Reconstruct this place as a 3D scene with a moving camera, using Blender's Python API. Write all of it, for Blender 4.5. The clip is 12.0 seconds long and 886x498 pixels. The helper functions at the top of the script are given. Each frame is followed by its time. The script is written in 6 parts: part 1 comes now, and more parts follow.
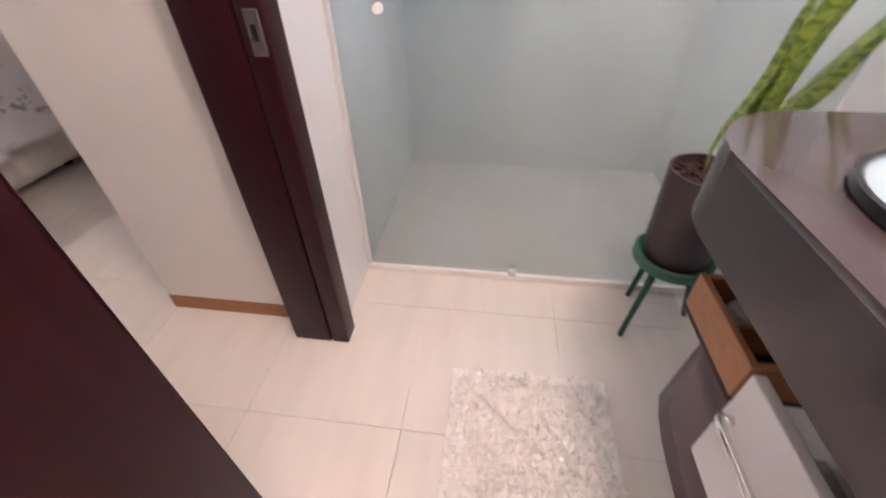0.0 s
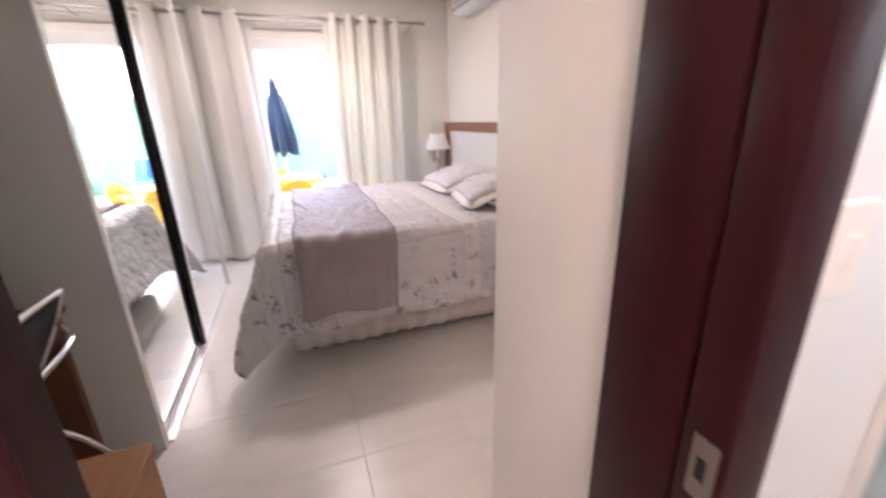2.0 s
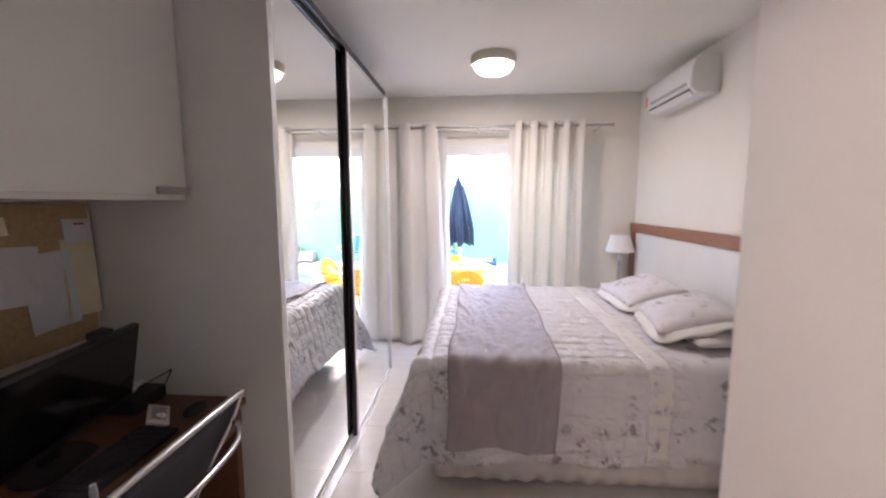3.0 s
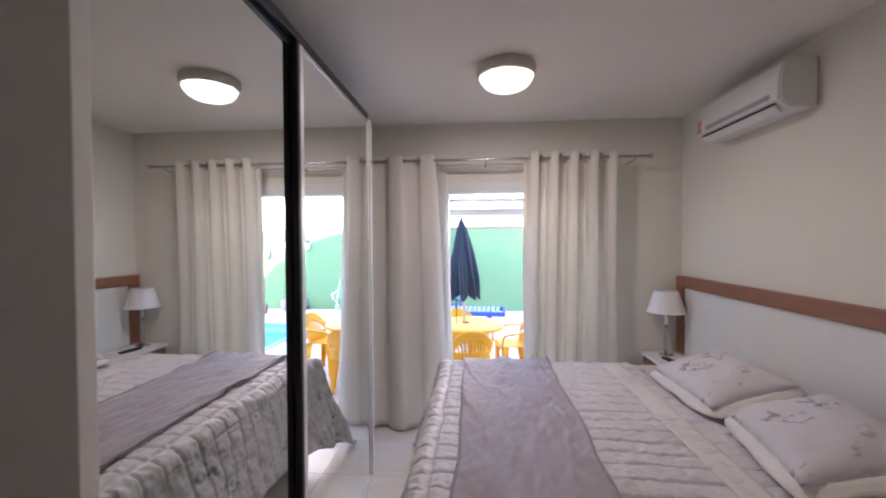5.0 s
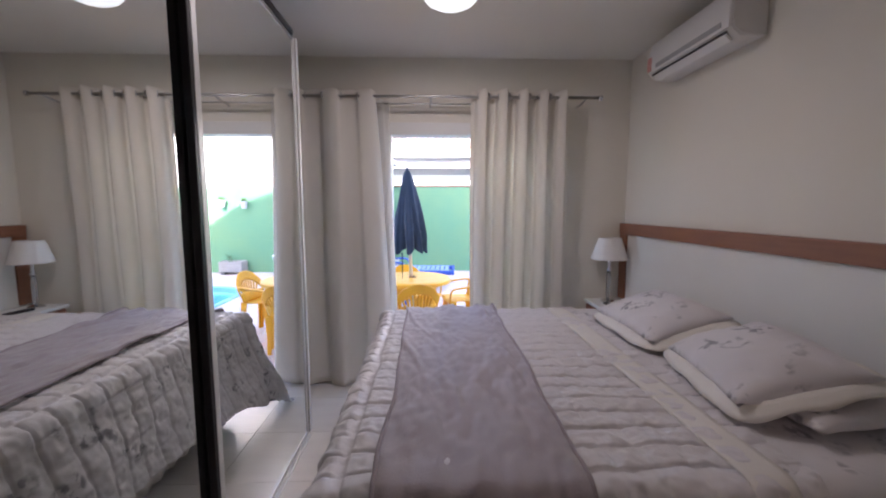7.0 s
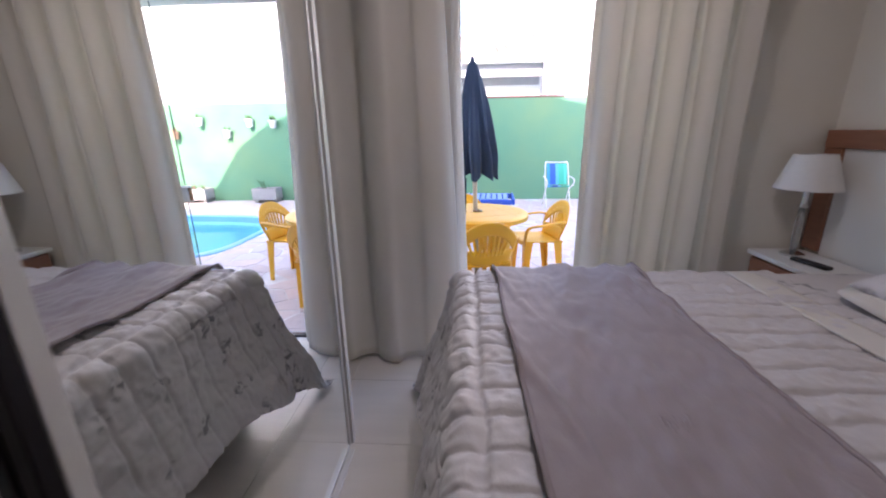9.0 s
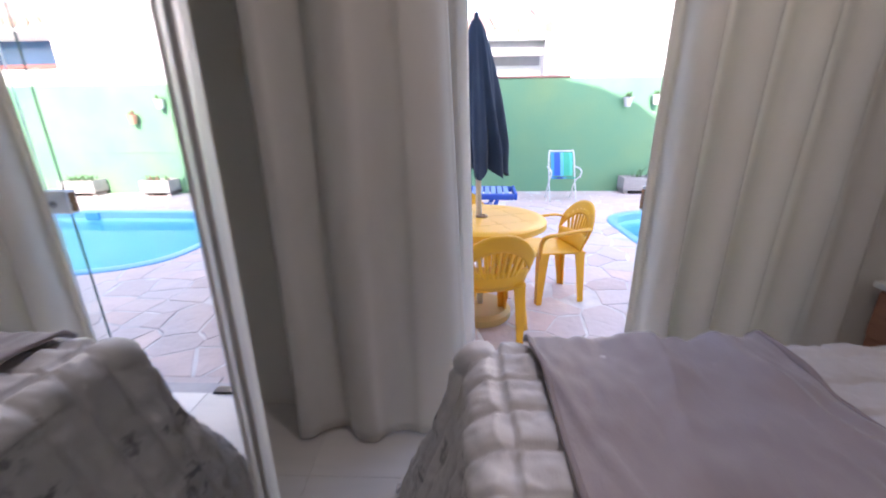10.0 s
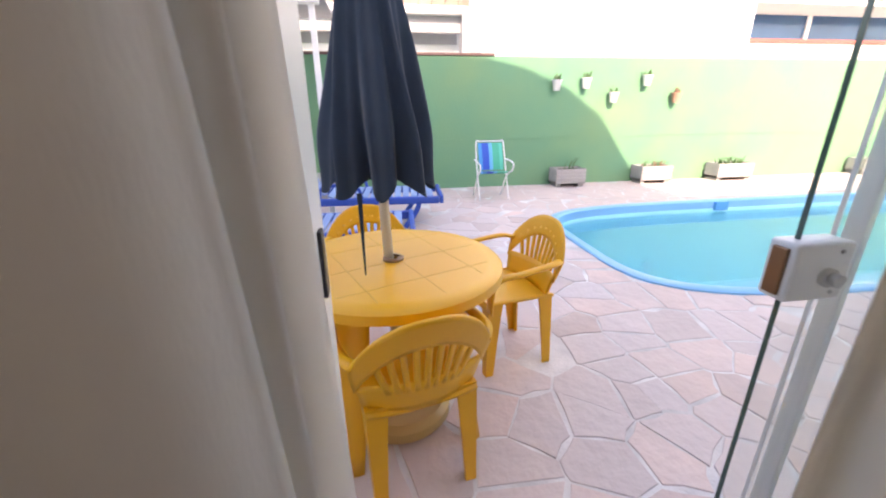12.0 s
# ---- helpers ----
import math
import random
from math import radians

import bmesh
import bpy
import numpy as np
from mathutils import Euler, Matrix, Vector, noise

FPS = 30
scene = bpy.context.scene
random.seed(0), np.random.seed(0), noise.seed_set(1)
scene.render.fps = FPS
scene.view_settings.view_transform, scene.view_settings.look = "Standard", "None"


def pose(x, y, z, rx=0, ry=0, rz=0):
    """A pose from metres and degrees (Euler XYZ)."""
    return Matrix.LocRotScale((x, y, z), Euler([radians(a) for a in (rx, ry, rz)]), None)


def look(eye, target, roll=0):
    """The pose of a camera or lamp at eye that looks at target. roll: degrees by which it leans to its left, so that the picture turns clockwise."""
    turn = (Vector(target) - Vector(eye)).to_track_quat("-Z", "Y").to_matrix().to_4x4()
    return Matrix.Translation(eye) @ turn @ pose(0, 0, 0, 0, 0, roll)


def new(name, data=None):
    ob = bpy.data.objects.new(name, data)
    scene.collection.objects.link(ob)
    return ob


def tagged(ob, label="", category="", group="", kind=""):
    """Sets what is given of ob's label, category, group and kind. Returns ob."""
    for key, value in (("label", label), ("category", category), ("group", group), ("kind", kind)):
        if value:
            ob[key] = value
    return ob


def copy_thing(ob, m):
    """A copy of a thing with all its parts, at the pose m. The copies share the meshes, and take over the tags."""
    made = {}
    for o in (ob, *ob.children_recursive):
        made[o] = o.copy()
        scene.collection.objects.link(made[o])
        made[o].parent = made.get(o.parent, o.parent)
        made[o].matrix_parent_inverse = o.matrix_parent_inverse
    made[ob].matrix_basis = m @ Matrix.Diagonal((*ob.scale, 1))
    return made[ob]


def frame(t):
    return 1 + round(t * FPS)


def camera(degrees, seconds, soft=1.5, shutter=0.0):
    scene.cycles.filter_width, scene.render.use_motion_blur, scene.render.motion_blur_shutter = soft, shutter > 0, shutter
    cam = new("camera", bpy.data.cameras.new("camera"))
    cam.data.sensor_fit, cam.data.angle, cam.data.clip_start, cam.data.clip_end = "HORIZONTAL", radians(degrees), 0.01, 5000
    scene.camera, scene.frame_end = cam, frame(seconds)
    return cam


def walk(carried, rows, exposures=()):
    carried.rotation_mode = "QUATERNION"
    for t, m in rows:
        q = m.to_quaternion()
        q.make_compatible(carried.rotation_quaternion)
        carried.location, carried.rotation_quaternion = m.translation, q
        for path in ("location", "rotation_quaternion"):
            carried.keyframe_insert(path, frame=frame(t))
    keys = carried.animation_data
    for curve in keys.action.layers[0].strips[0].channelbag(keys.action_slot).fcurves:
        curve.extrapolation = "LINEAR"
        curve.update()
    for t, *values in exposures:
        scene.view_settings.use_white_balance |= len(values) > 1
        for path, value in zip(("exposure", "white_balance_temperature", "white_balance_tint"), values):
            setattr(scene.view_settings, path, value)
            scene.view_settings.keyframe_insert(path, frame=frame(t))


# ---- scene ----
# ---- camera ----
cam = camera(96.2, 12.0, soft=2.0, shutter=0.4)
PATH = [
    (0, (0.36, 0.282, 1.127), (0.146, 1.81, -0.145), -0.9),
    (0.5, (0.369, 0.394, 1.18), (-0.161, 1.878, -0.051), -1.2),
    (1, (0.343, 0.496, 1.242), (-0.621, 1.867, 0.152), -2.0),
    (1.5, (0.232, 0.595, 1.287), (-1.204, 1.685, 0.422), -1.5),
    (2, (0.12, 0.699, 1.354), (-1.67, 1.338, 0.731), -1.6),
    (2.5, (0.032, 0.743, 1.46), (-1.918, 0.923, 1.051), -0.6),
    (3, (-0.136, 0.756, 1.533), (-2.116, 0.603, 1.3), -0.2),
    (3.2, (-0.203, 0.755, 1.545), (-2.183, 0.539, 1.361), 0.0),
    (4.8, (-0.917, 0.731, 1.612), (-2.905, 0.512, 1.571), -0.3),
    (5, (-0.963, 0.72, 1.611), (-2.956, 0.553, 1.573), -0.3),
    (5.5, (-1.01, 0.716, 1.619), (-3.009, 0.67, 1.572), -0.4),
    (6, (-1.046, 0.723, 1.581), (-3.044, 0.766, 1.51), -0.4),
    (6.5, (-1.085, 0.768, 1.516), (-3.08, 0.853, 1.394), -0.3),
    (7, (-1.148, 0.777, 1.446), (-3.136, 0.85, 1.239), -0.1),
    (7.2, (-1.19, 0.748, 1.429), (-3.172, 0.809, 1.17), -0.2),
    (8.8, (-2.048, 0.534, 1.346), (-3.965, 0.419, 0.791), -0.8),
    (9, (-2.185, 0.509, 1.340), (-4.099, 0.390, 0.768), -0.9),
    (9.5, (-2.490, 0.444, 1.346), (-4.391, 0.329, 0.732), -1.0),
    (10, (-2.931, 0.444, 1.313), (-4.827, 0.369, 0.680), -0.7),
    (10.5, (-3.250, 0.470, 1.288), (-5.141, 0.443, 0.637), -0.6),
    (11, (-3.530, 0.537, 1.268), (-5.417, 0.580, 0.606), -0.6),
    (11.5, (-3.830, 0.572, 1.252), (-5.706, 0.730, 0.584), -0.7),
    (12, (-4.049, 0.566, 1.242), (-5.906, 0.86, 0.56), -0.5),
]
EXPO = [(0, 4.62, 6750, 28), (1.6, 4.78, 6900, 29), (2.4, 4.75, 6650, 28), (3.2, 4.5, 6500, 27), (5.0, 3.65, 6550, 28), (7.2, 3.23, 6450, 28), (9.0, 2.95, 6450, 28), (10.0, 2.8, 6550, 28), (11.0, 2.73, 6800, 27), (12, 2.42, 7900, 27)]
SKY_STRENGTH, SUN_STRENGTH = 0.15, 1.75
BED_W, BATH_W, SHOWER_W = 1.0, 2.4, 0.08
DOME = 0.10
walk(cam, [(t, look(eye, target, roll)) for t, eye, target, roll in PATH],
     exposures=EXPO)

# ---- light ----
world = bpy.data.worlds.new("sky_world")
scene.world = world
world.use_nodes = True
wn = world.node_tree.nodes
sky = wn.new("ShaderNodeTexSky")
sky.sky_type = "NISHITA"
sky.sun_disc = False
SUN_EL, SUN_AZ = 37.0, 0.0   # degrees above the horizon; turn of the sun towards -y from straight behind the house
sun_dir = Vector((math.cos(radians(SUN_EL)) * math.cos(radians(SUN_AZ)), -math.cos(radians(SUN_EL)) * math.sin(radians(SUN_AZ)), math.sin(radians(SUN_EL))))
sky.sun_elevation = radians(SUN_EL)
sky.sun_rotation = math.atan2(sun_dir.x, sun_dir.y)
sky.air_density, sky.dust_density = 1.0, 1.5
wn["Background"].inputs[1].default_value = SKY_STRENGTH
world.node_tree.links.new(sky.outputs[0], wn["Background"].inputs[0])

sun = new("sun", bpy.data.lights.new("sun", "SUN"))
sun.data.energy, sun.data.angle, sun.data.color = SUN_STRENGTH, radians(0.5), (1.0, 0.94, 0.82)
sun.matrix_world = look((0, 0, 20), Vector((0, 0, 20)) - sun_dir)


def lamp(name, kind, place, energy, color, size=0.1, target=None, size_y=None):
    ob = new(name, bpy.data.lights.new(name, kind))
    ob.data.energy, ob.data.color = energy, color
    if kind == "AREA":
        ob.data.size = size
        if size_y:
            ob.data.shape, ob.data.size_y = "RECTANGLE", size_y
    else:
        ob.data.shadow_soft_size = size
    ob.matrix_world = look(place, target) if target else Matrix.Translation(place)
    return ob


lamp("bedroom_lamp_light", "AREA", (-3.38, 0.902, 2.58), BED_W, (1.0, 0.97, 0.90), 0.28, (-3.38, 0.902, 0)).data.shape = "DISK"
# unseen lamp, no fixture, added to brighten bathroom and doorway; sky light in unseen shower window
lamp("bath_fill_light", "POINT", (0.80, 0.22, 2.42), BATH_W, (1.0, 0.82, 0.70), 0.12)
lamp("shower_window_light", "AREA", (0.75, 2.53, 1.75), SHOWER_W, (0.80, 0.92, 1.0), 0.78, (0.75, 1.5, 1.5), 0.58)


# ---- materials ----
def mat(name, color, rough=0.5, metal=0.0, var=0.10, scale=6.0, bump=0.0, bscale=80.0, spec=0.5, tint=None, sheen=0.0, rand=0.0, stretch=(1, 1, 1), glass=0.0, rand_tint=None):
    """A surface with colour drift at two scales and fine relief. rand: drift from object to object."""
    m = bpy.data.materials.new(name)
    m.use_nodes = True
    nt = m.node_tree
    b = nt.nodes["Principled BSDF"]
    b.inputs["Roughness"].default_value, b.inputs["Metallic"].default_value = rough, metal
    b.inputs["Specular IOR Level"].default_value = spec
    b.inputs["Sheen Weight"].default_value = sheen
    b.inputs["Transmission Weight"].default_value = glass
    co = nt.nodes.new("ShaderNodeTexCoord")
    mp = nt.nodes.new("ShaderNodeMapping")
    mp.inputs["Scale"].default_value = stretch
    nt.links.new(co.outputs["Object"], mp.inputs[0])
    n1 = nt.nodes.new("ShaderNodeTexNoise")
    n1.inputs["Scale"].default_value, n1.inputs["Detail"].default_value = scale, 6
    nt.links.new(mp.outputs[0], n1.inputs["Vector"])
    ramp = nt.nodes.new("ShaderNodeMix")
    ramp.data_type = "RGBA"
    c = Vector(color)
    t = Vector(tint) if tint else c * (1 - 2 * var)
    ramp.inputs[6].default_value = (*[min(1, v * (1 + var)) for v in c], 1)
    ramp.inputs[7].default_value = (*[max(0, v) for v in t], 1)
    nt.links.new(n1.outputs[0], ramp.inputs[0])
    last = ramp.outputs[2]
    if rand:
        info = nt.nodes.new("ShaderNodeObjectInfo")
        hs = nt.nodes.new("ShaderNodeHueSaturation")
        mr = nt.nodes.new("ShaderNodeMapRange")
        mr.inputs[3].default_value, mr.inputs[4].default_value = 1 - rand, 1 + rand
        nt.links.new(info.outputs["Random"], mr.inputs[0])
        nt.links.new(mr.outputs[0], hs.inputs["Value"])
        nt.links.new(last, hs.inputs["Color"])
        last = hs.outputs[0]
        if rand_tint:
            wn2 = nt.nodes.new("ShaderNodeTexWhiteNoise")
            wn2.noise_dimensions = "1D"
            nt.links.new(info.outputs["Random"], wn2.inputs["W"])
            mt = nt.nodes.new("ShaderNodeMix")
            mt.data_type = "RGBA"
            mt.inputs[7].default_value = (*rand_tint, 1)
            nt.links.new(wn2.outputs["Value"], mt.inputs[0])
            nt.links.new(last, mt.inputs[6])
            last = mt.outputs[2]
    nt.links.new(last, b.inputs["Base Color"])
    if bump:
        n2 = nt.nodes.new("ShaderNodeTexNoise")
        n2.inputs["Scale"].default_value, n2.inputs["Detail"].default_value = bscale, 4
        nt.links.new(mp.outputs[0], n2.inputs["Vector"])
        bp = nt.nodes.new("ShaderNodeBump")
        bp.inputs["Strength"].default_value, bp.inputs["Distance"].default_value = bump, 0.01
        nt.links.new(n2.outputs[0], bp.inputs["Height"])
        nt.links.new(bp.outputs[0], b.inputs["Normal"])
    return m


M_WALL = mat("wall_paint", (0.82, 0.775, 0.690), 0.75, var=0.025, scale=2.0, bump=0.06, bscale=120)
M_CEIL = mat("ceiling_paint", (0.89, 0.86, 0.795), 0.8, var=0.02, scale=1.5, bump=0.04)
M_WHITE = mat("white_lacquer", (0.88, 0.86, 0.83), 0.35, var=0.02, scale=3, bump=0.02)
M_CABWHITE = mat("white_laminate", (0.80, 0.785, 0.75), 0.45, var=0.03, scale=3, bump=0.02)
M_BATHWALL = mat("bath_wall_tile", (0.75, 0.78, 0.80), 0.3, var=0.03, scale=2.5, bump=0.03, bscale=40)
M_TILE = mat("floor_porcelain", (0.78, 0.735, 0.69), 0.30, var=0.08, scale=2.2, bump=0.02, bscale=30, rand=0.03, stretch=(6, 0.8, 1), spec=0.5)
M_GROUT = mat("grout", (0.70, 0.64, 0.58), 0.9, var=0.1)
M_DARKWOOD = mat("dark_stained_wood", (0.033, 0.0062, 0.0082), 0.40, spec=0.25, var=0.28, scale=5, bump=0.05, bscale=60, stretch=(12, 12, 0.7))
M_ORANGEWOOD = mat("honey_wood", (0.42, 0.19, 0.085), 0.45, var=0.15, scale=5, bump=0.05, stretch=(0.8, 10, 10))
M_HEADWOOD = mat("cherry_wood", (0.32, 0.135, 0.075), 0.42, var=0.15, scale=5, bump=0.05, stretch=(0.8, 10, 10))
M_CHROME = mat("chrome", (0.75, 0.75, 0.76), 0.16, 1.0, var=0.03)
M_STEEL = mat("brushed_steel", (0.55, 0.54, 0.53), 0.35, 1.0, var=0.06, bump=0.03, bscale=200)
M_DARKALU = mat("dark_aluminium", (0.022, 0.020, 0.023), 0.35, 0.6, var=0.1)
M_ALU = mat("pale_aluminium", (0.74, 0.73, 0.72), 0.38, 0.35, var=0.05)
M_MIRROR = mat("mirror", (0.86, 0.88, 0.87), 0.015, 1.0, var=0.005, scale=1.2)
M_CURTAIN = mat("linen_curtain", (0.86, 0.82, 0.76), 0.85, var=0.04, scale=14, bump=0.10, bscale=300, sheen=0.2, stretch=(1, 1, 0.2))
M_BLACK = mat("black_plastic", (0.018, 0.017, 0.020), 0.35, var=0.15)
M_DARKGREY = mat("dark_grey_fabric", (0.045, 0.042, 0.052), 0.85, var=0.12, scale=30, bump=0.1, bscale=400)
M_PLASTIC_W = mat("white_plastic", (0.80, 0.79, 0.77), 0.35, var=0.02)
M_RUNNER = mat("mauve_fleece", (0.38, 0.325, 0.335), 0.62, var=0.10, scale=7, bump=0.22, bscale=160, sheen=0.5, tint=(0.29, 0.24, 0.25))
M_VALANCE = mat("white_valance", (0.74, 0.68, 0.64), 0.9, var=0.04, scale=10, bump=0.1, bscale=200)
M_SHEETTRIM = mat("cream_trim", (0.74, 0.71, 0.66), 0.85, var=0.04, scale=14, bump=0.08, bscale=260)
M_YELLOW = mat("yellow_plastic", (0.84, 0.42, 0.014), 0.38, var=0.08, scale=5, bump=0.02, bscale=120, tint=(0.76, 0.35, 0.010))
M_NAVY = mat("navy_canvas", (0.012, 0.028, 0.058), 0.85, var=0.2, scale=10, bump=0.12, bscale=300, sheen=0.15)
M_GREENWALL = mat("green_masonry_paint", (0.070, 0.250, 0.165), 0.85, var=0.10, scale=1.1, bump=0.25, bscale=25, tint=(0.200, 0.325, 0.150))
M_RENDER = mat("white_render", (0.78, 0.77, 0.75), 0.9, var=0.04, scale=1.5, bump=0.15, bscale=30)
M_STONE = mat("patio_stone", (0.72, 0.54, 0.47), 0.8, var=0.10, scale=4.0, bump=0.9, bscale=14, rand=0.14, tint=(0.50, 0.41, 0.38), rand_tint=(0.62, 0.54, 0.52))
M_MORTAR = mat("patio_mortar", (0.80, 0.73, 0.70), 0.95, var=0.30, scale=5.0, bump=0.3, bscale=60)
M_POOLBLUE = mat("pool_fibreglass", (0.055, 0.36, 0.66), 0.3, var=0.06, scale=2)
M_LOUNGER = mat("blue_plastic", (0.020, 0.085, 0.42), 0.4, var=0.1)
M_ROOFTILE = mat("clay_roof_tile", (0.50, 0.34, 0.27), 0.85, var=0.2, scale=6, bump=0.2, rand=0.1)
M_GREYPAINT = mat("grey_fascia", (0.40, 0.39, 0.40), 0.7, var=0.08)


def emissive(name, color, strength):
    m = bpy.data.materials.new(name)
    m.use_nodes = True
    b = m.node_tree.nodes["Principled BSDF"]
    b.inputs["Base Color"].default_value = (*color, 1)
    b.inputs["Emission Color"].default_value = (*color, 1)
    b.inputs["Emission Strength"].default_value = strength
    return m


def clear(name, color, rough=0.0, ior=1.45, mixwhite=0.0):
    """Thin clear glass: mostly passes straight through, with a Fresnel gloss."""
    m = bpy.data.materials.new(name)
    m.use_nodes = True
    nt = m.node_tree
    nt.nodes.remove(nt.nodes["Principled BSDF"])
    out = nt.nodes["Material Output"]
    tr = nt.nodes.new("ShaderNodeBsdfTransparent")
    tr.inputs[0].default_value = (*color, 1)
    gl = nt.nodes.new("ShaderNodeBsdfGlossy")
    gl.inputs["Roughness"].default_value = rough
    fr = nt.nodes.new("ShaderNodeFresnel")
    fr.inputs[0].default_value = ior
    mx = nt.nodes.new("ShaderNodeMixShader")
    nt.links.new(fr.outputs[0], mx.inputs[0])
    nt.links.new(tr.outputs[0], mx.inputs[1])
    nt.links.new(gl.outputs[0], mx.inputs[2])
    last = mx.outputs[0]
    if mixwhite:
        df = nt.nodes.new("ShaderNodeBsdfTranslucent")
        df.inputs[0].default_value = (0.50, 0.57, 0.54, 1)
        m2 = nt.nodes.new("ShaderNodeMixShader")
        m2.inputs[0].default_value = mixwhite
        nt.links.new(last, m2.inputs[1])
        nt.links.new(df.outputs[0], m2.inputs[2])
        last = m2.outputs[0]
    nt.links.new(last, out.inputs[0])
    return m


def translucent(m, color, share):
    """Lets part of the light through a cloth."""
    nt = m.node_tree
    b, out = nt.nodes["Principled BSDF"], nt.nodes["Material Output"]
    tl_ = nt.nodes.new("ShaderNodeBsdfTranslucent")
    tl_.inputs[0].default_value = (*color, 1)
    mx = nt.nodes.new("ShaderNodeMixShader")
    mx.inputs[0].default_value = share
    nt.links.new(b.outputs[0], mx.inputs[1])
    nt.links.new(tl_.outputs[0], mx.inputs[2])
    nt.links.new(mx.outputs[0], out.inputs[0])
    return m


translucent(M_CURTAIN, (0.86, 0.80, 0.69), 0.30)
M_THROUGH = clear("glass_body", (0.985, 0.995, 0.99), ior=1.0001)
M_GLASS = clear("clear_glass", (0.95, 0.98, 0.965))
M_GLASSEDGE = mat("glass_edge", (0.06, 0.12, 0.10), 0.15, var=0.1)
M_SHOWERGLASS = clear("green_shower_glass", (0.72, 0.80, 0.77), mixwhite=0.32)


# ---- mesh helpers ----
ORIGIN = {}


def thing(name, label, category, at=(0, 0, 0), group="", kind=""):
    ob = new(name)
    ob.location = at
    ob.empty_display_size = 0.1
    ORIGIN[ob.name] = Vector(at)
    return tagged(ob, label, category, group, kind)


def part(name, bm, material, parent=None, label="", smooth=False, kind=""):
    """One mesh object; its vertices are given in the frame in which the thing's foot was given."""
    if parent is not None:
        bmesh.ops.translate(bm, verts=bm.verts, vec=-ORIGIN[parent.name])
    me = bpy.data.meshes.new(name)
    bmesh.ops.recalc_face_normals(bm, faces=bm.faces)
    bm.to_mesh(me)
    bm.free()
    if smooth:
        me.shade_smooth()
        if smooth == "auto":
            me.set_sharp_from_angle(angle=radians(38))
    me.materials.append(material)
    ob = new(name, me)
    if parent is not None:
        ob.parent = parent
        ORIGIN[ob.name] = ORIGIN[parent.name]
    else:
        ORIGIN[ob.name] = Vector((0, 0, 0))
    if label:
        ob["label"] = label
    if kind:
        ob["kind"] = kind
    return ob


def glazed(ob, axis, sign):
    """Gloss on one face of a pane; its other faces let light straight through."""
    ob.data.materials.append(M_THROUGH)
    for f in ob.data.polygons:
        f.material_index = 0 if f.normal[axis] * sign > 0.9 else 1
    ob.visible_shadow = False
    return ob


def solid(name, bm, material, label, category, group="", kind="", smooth=False):
    """A top-level thing that is one mesh."""
    return tagged(part(name, bm, material, smooth=smooth), label, category, group, kind)


def box(x0, y0, z0, x1, y1, z1, bevel=0.0, bm=None, seg=2):
    """An axis-aligned block, with rounded edges where bevel is given."""
    out = bm or bmesh.new()
    tmp = bmesh.new() if bm else out
    x0, x1 = sorted((x0, x1))
    y0, y1 = sorted((y0, y1))
    z0, z1 = sorted((z0, z1))
    bmesh.ops.create_cube(tmp, size=1)
    for v in tmp.verts:
        v.co = Vector((x0 + (v.co.x + .5) * (x1 - x0), y0 + (v.co.y + .5) * (y1 - y0), z0 + (v.co.z + .5) * (z1 - z0)))
    if bevel:
        bmesh.ops.bevel(tmp, geom=tmp.edges[:], offset=bevel, segments=seg, affect="EDGES", profile=0.5)
    if bm:
        merge(out, tmp)
    return out


def merge(bm, other):
    me = bpy.data.meshes.new("tmp")
    other.to_mesh(me)
    other.free()
    bm.from_mesh(me)
    bpy.data.meshes.remove(me)
    return bm


def turned(bm, m):
    bmesh.ops.transform(bm, matrix=m, verts=bm.verts)
    return bm


def lathe(profile, at=(0, 0, 0), n=32, bm=None):
    """A body of revolution about z: profile rows are (radius, height)."""
    out = bm or bmesh.new()
    rings = []
    for r, z in profile:
        if r < 1e-5:
            rings.append([out.verts.new((at[0], at[1], at[2] + z))])
        else:
            rings.append([out.verts.new((at[0] + r * math.cos(k * math.tau / n), at[1] + r * math.sin(k * math.tau / n), at[2] + z)) for k in range(n)])
    for a, b in zip(rings, rings[1:]):
        for k in range(n):
            q = [a[k % len(a)], a[(k + 1) % len(a)], b[(k + 1) % len(b)], b[k % len(b)]]
            q = list(dict.fromkeys(q))
            if len(q) > 2:
                out.faces.new(q)
    return out


def tube(points, r, n=10, bm=None, closed=False, caps=True):
    """A round bar along points; r is one radius or one for each point."""
    out = bm or bmesh.new()
    pts = [Vector(p) for p in points]
    rs = r if isinstance(r, (list, tuple)) else [r] * len(pts)
    rings = []
    side = None
    for i, p in enumerate(pts):
        a = pts[i - 1] if i or closed else p
        b = pts[(i + 1) % len(pts)] if i < len(pts) - 1 or closed else p
        d = (b - a).normalized()
        if side is None:
            side = d.orthogonal().normalized()
        side = (side - d * side.dot(d)).normalized()
        up = d.cross(side)
        rings.append([out.verts.new(p + rs[i] * (math.cos(k * math.tau / n) * side + math.sin(k * math.tau / n) * up)) for k in range(n)])
    pairs = list(zip(rings, rings[1:])) + ([(rings[-1], rings[0])] if closed else [])
    for a, b in pairs:
        for k in range(n):
            out.faces.new((a[k], a[(k + 1) % n], b[(k + 1) % n], b[k]))
    if caps and not closed:
        out.faces.new(rings[0][::-1])
        out.faces.new(rings[-1])
    return out


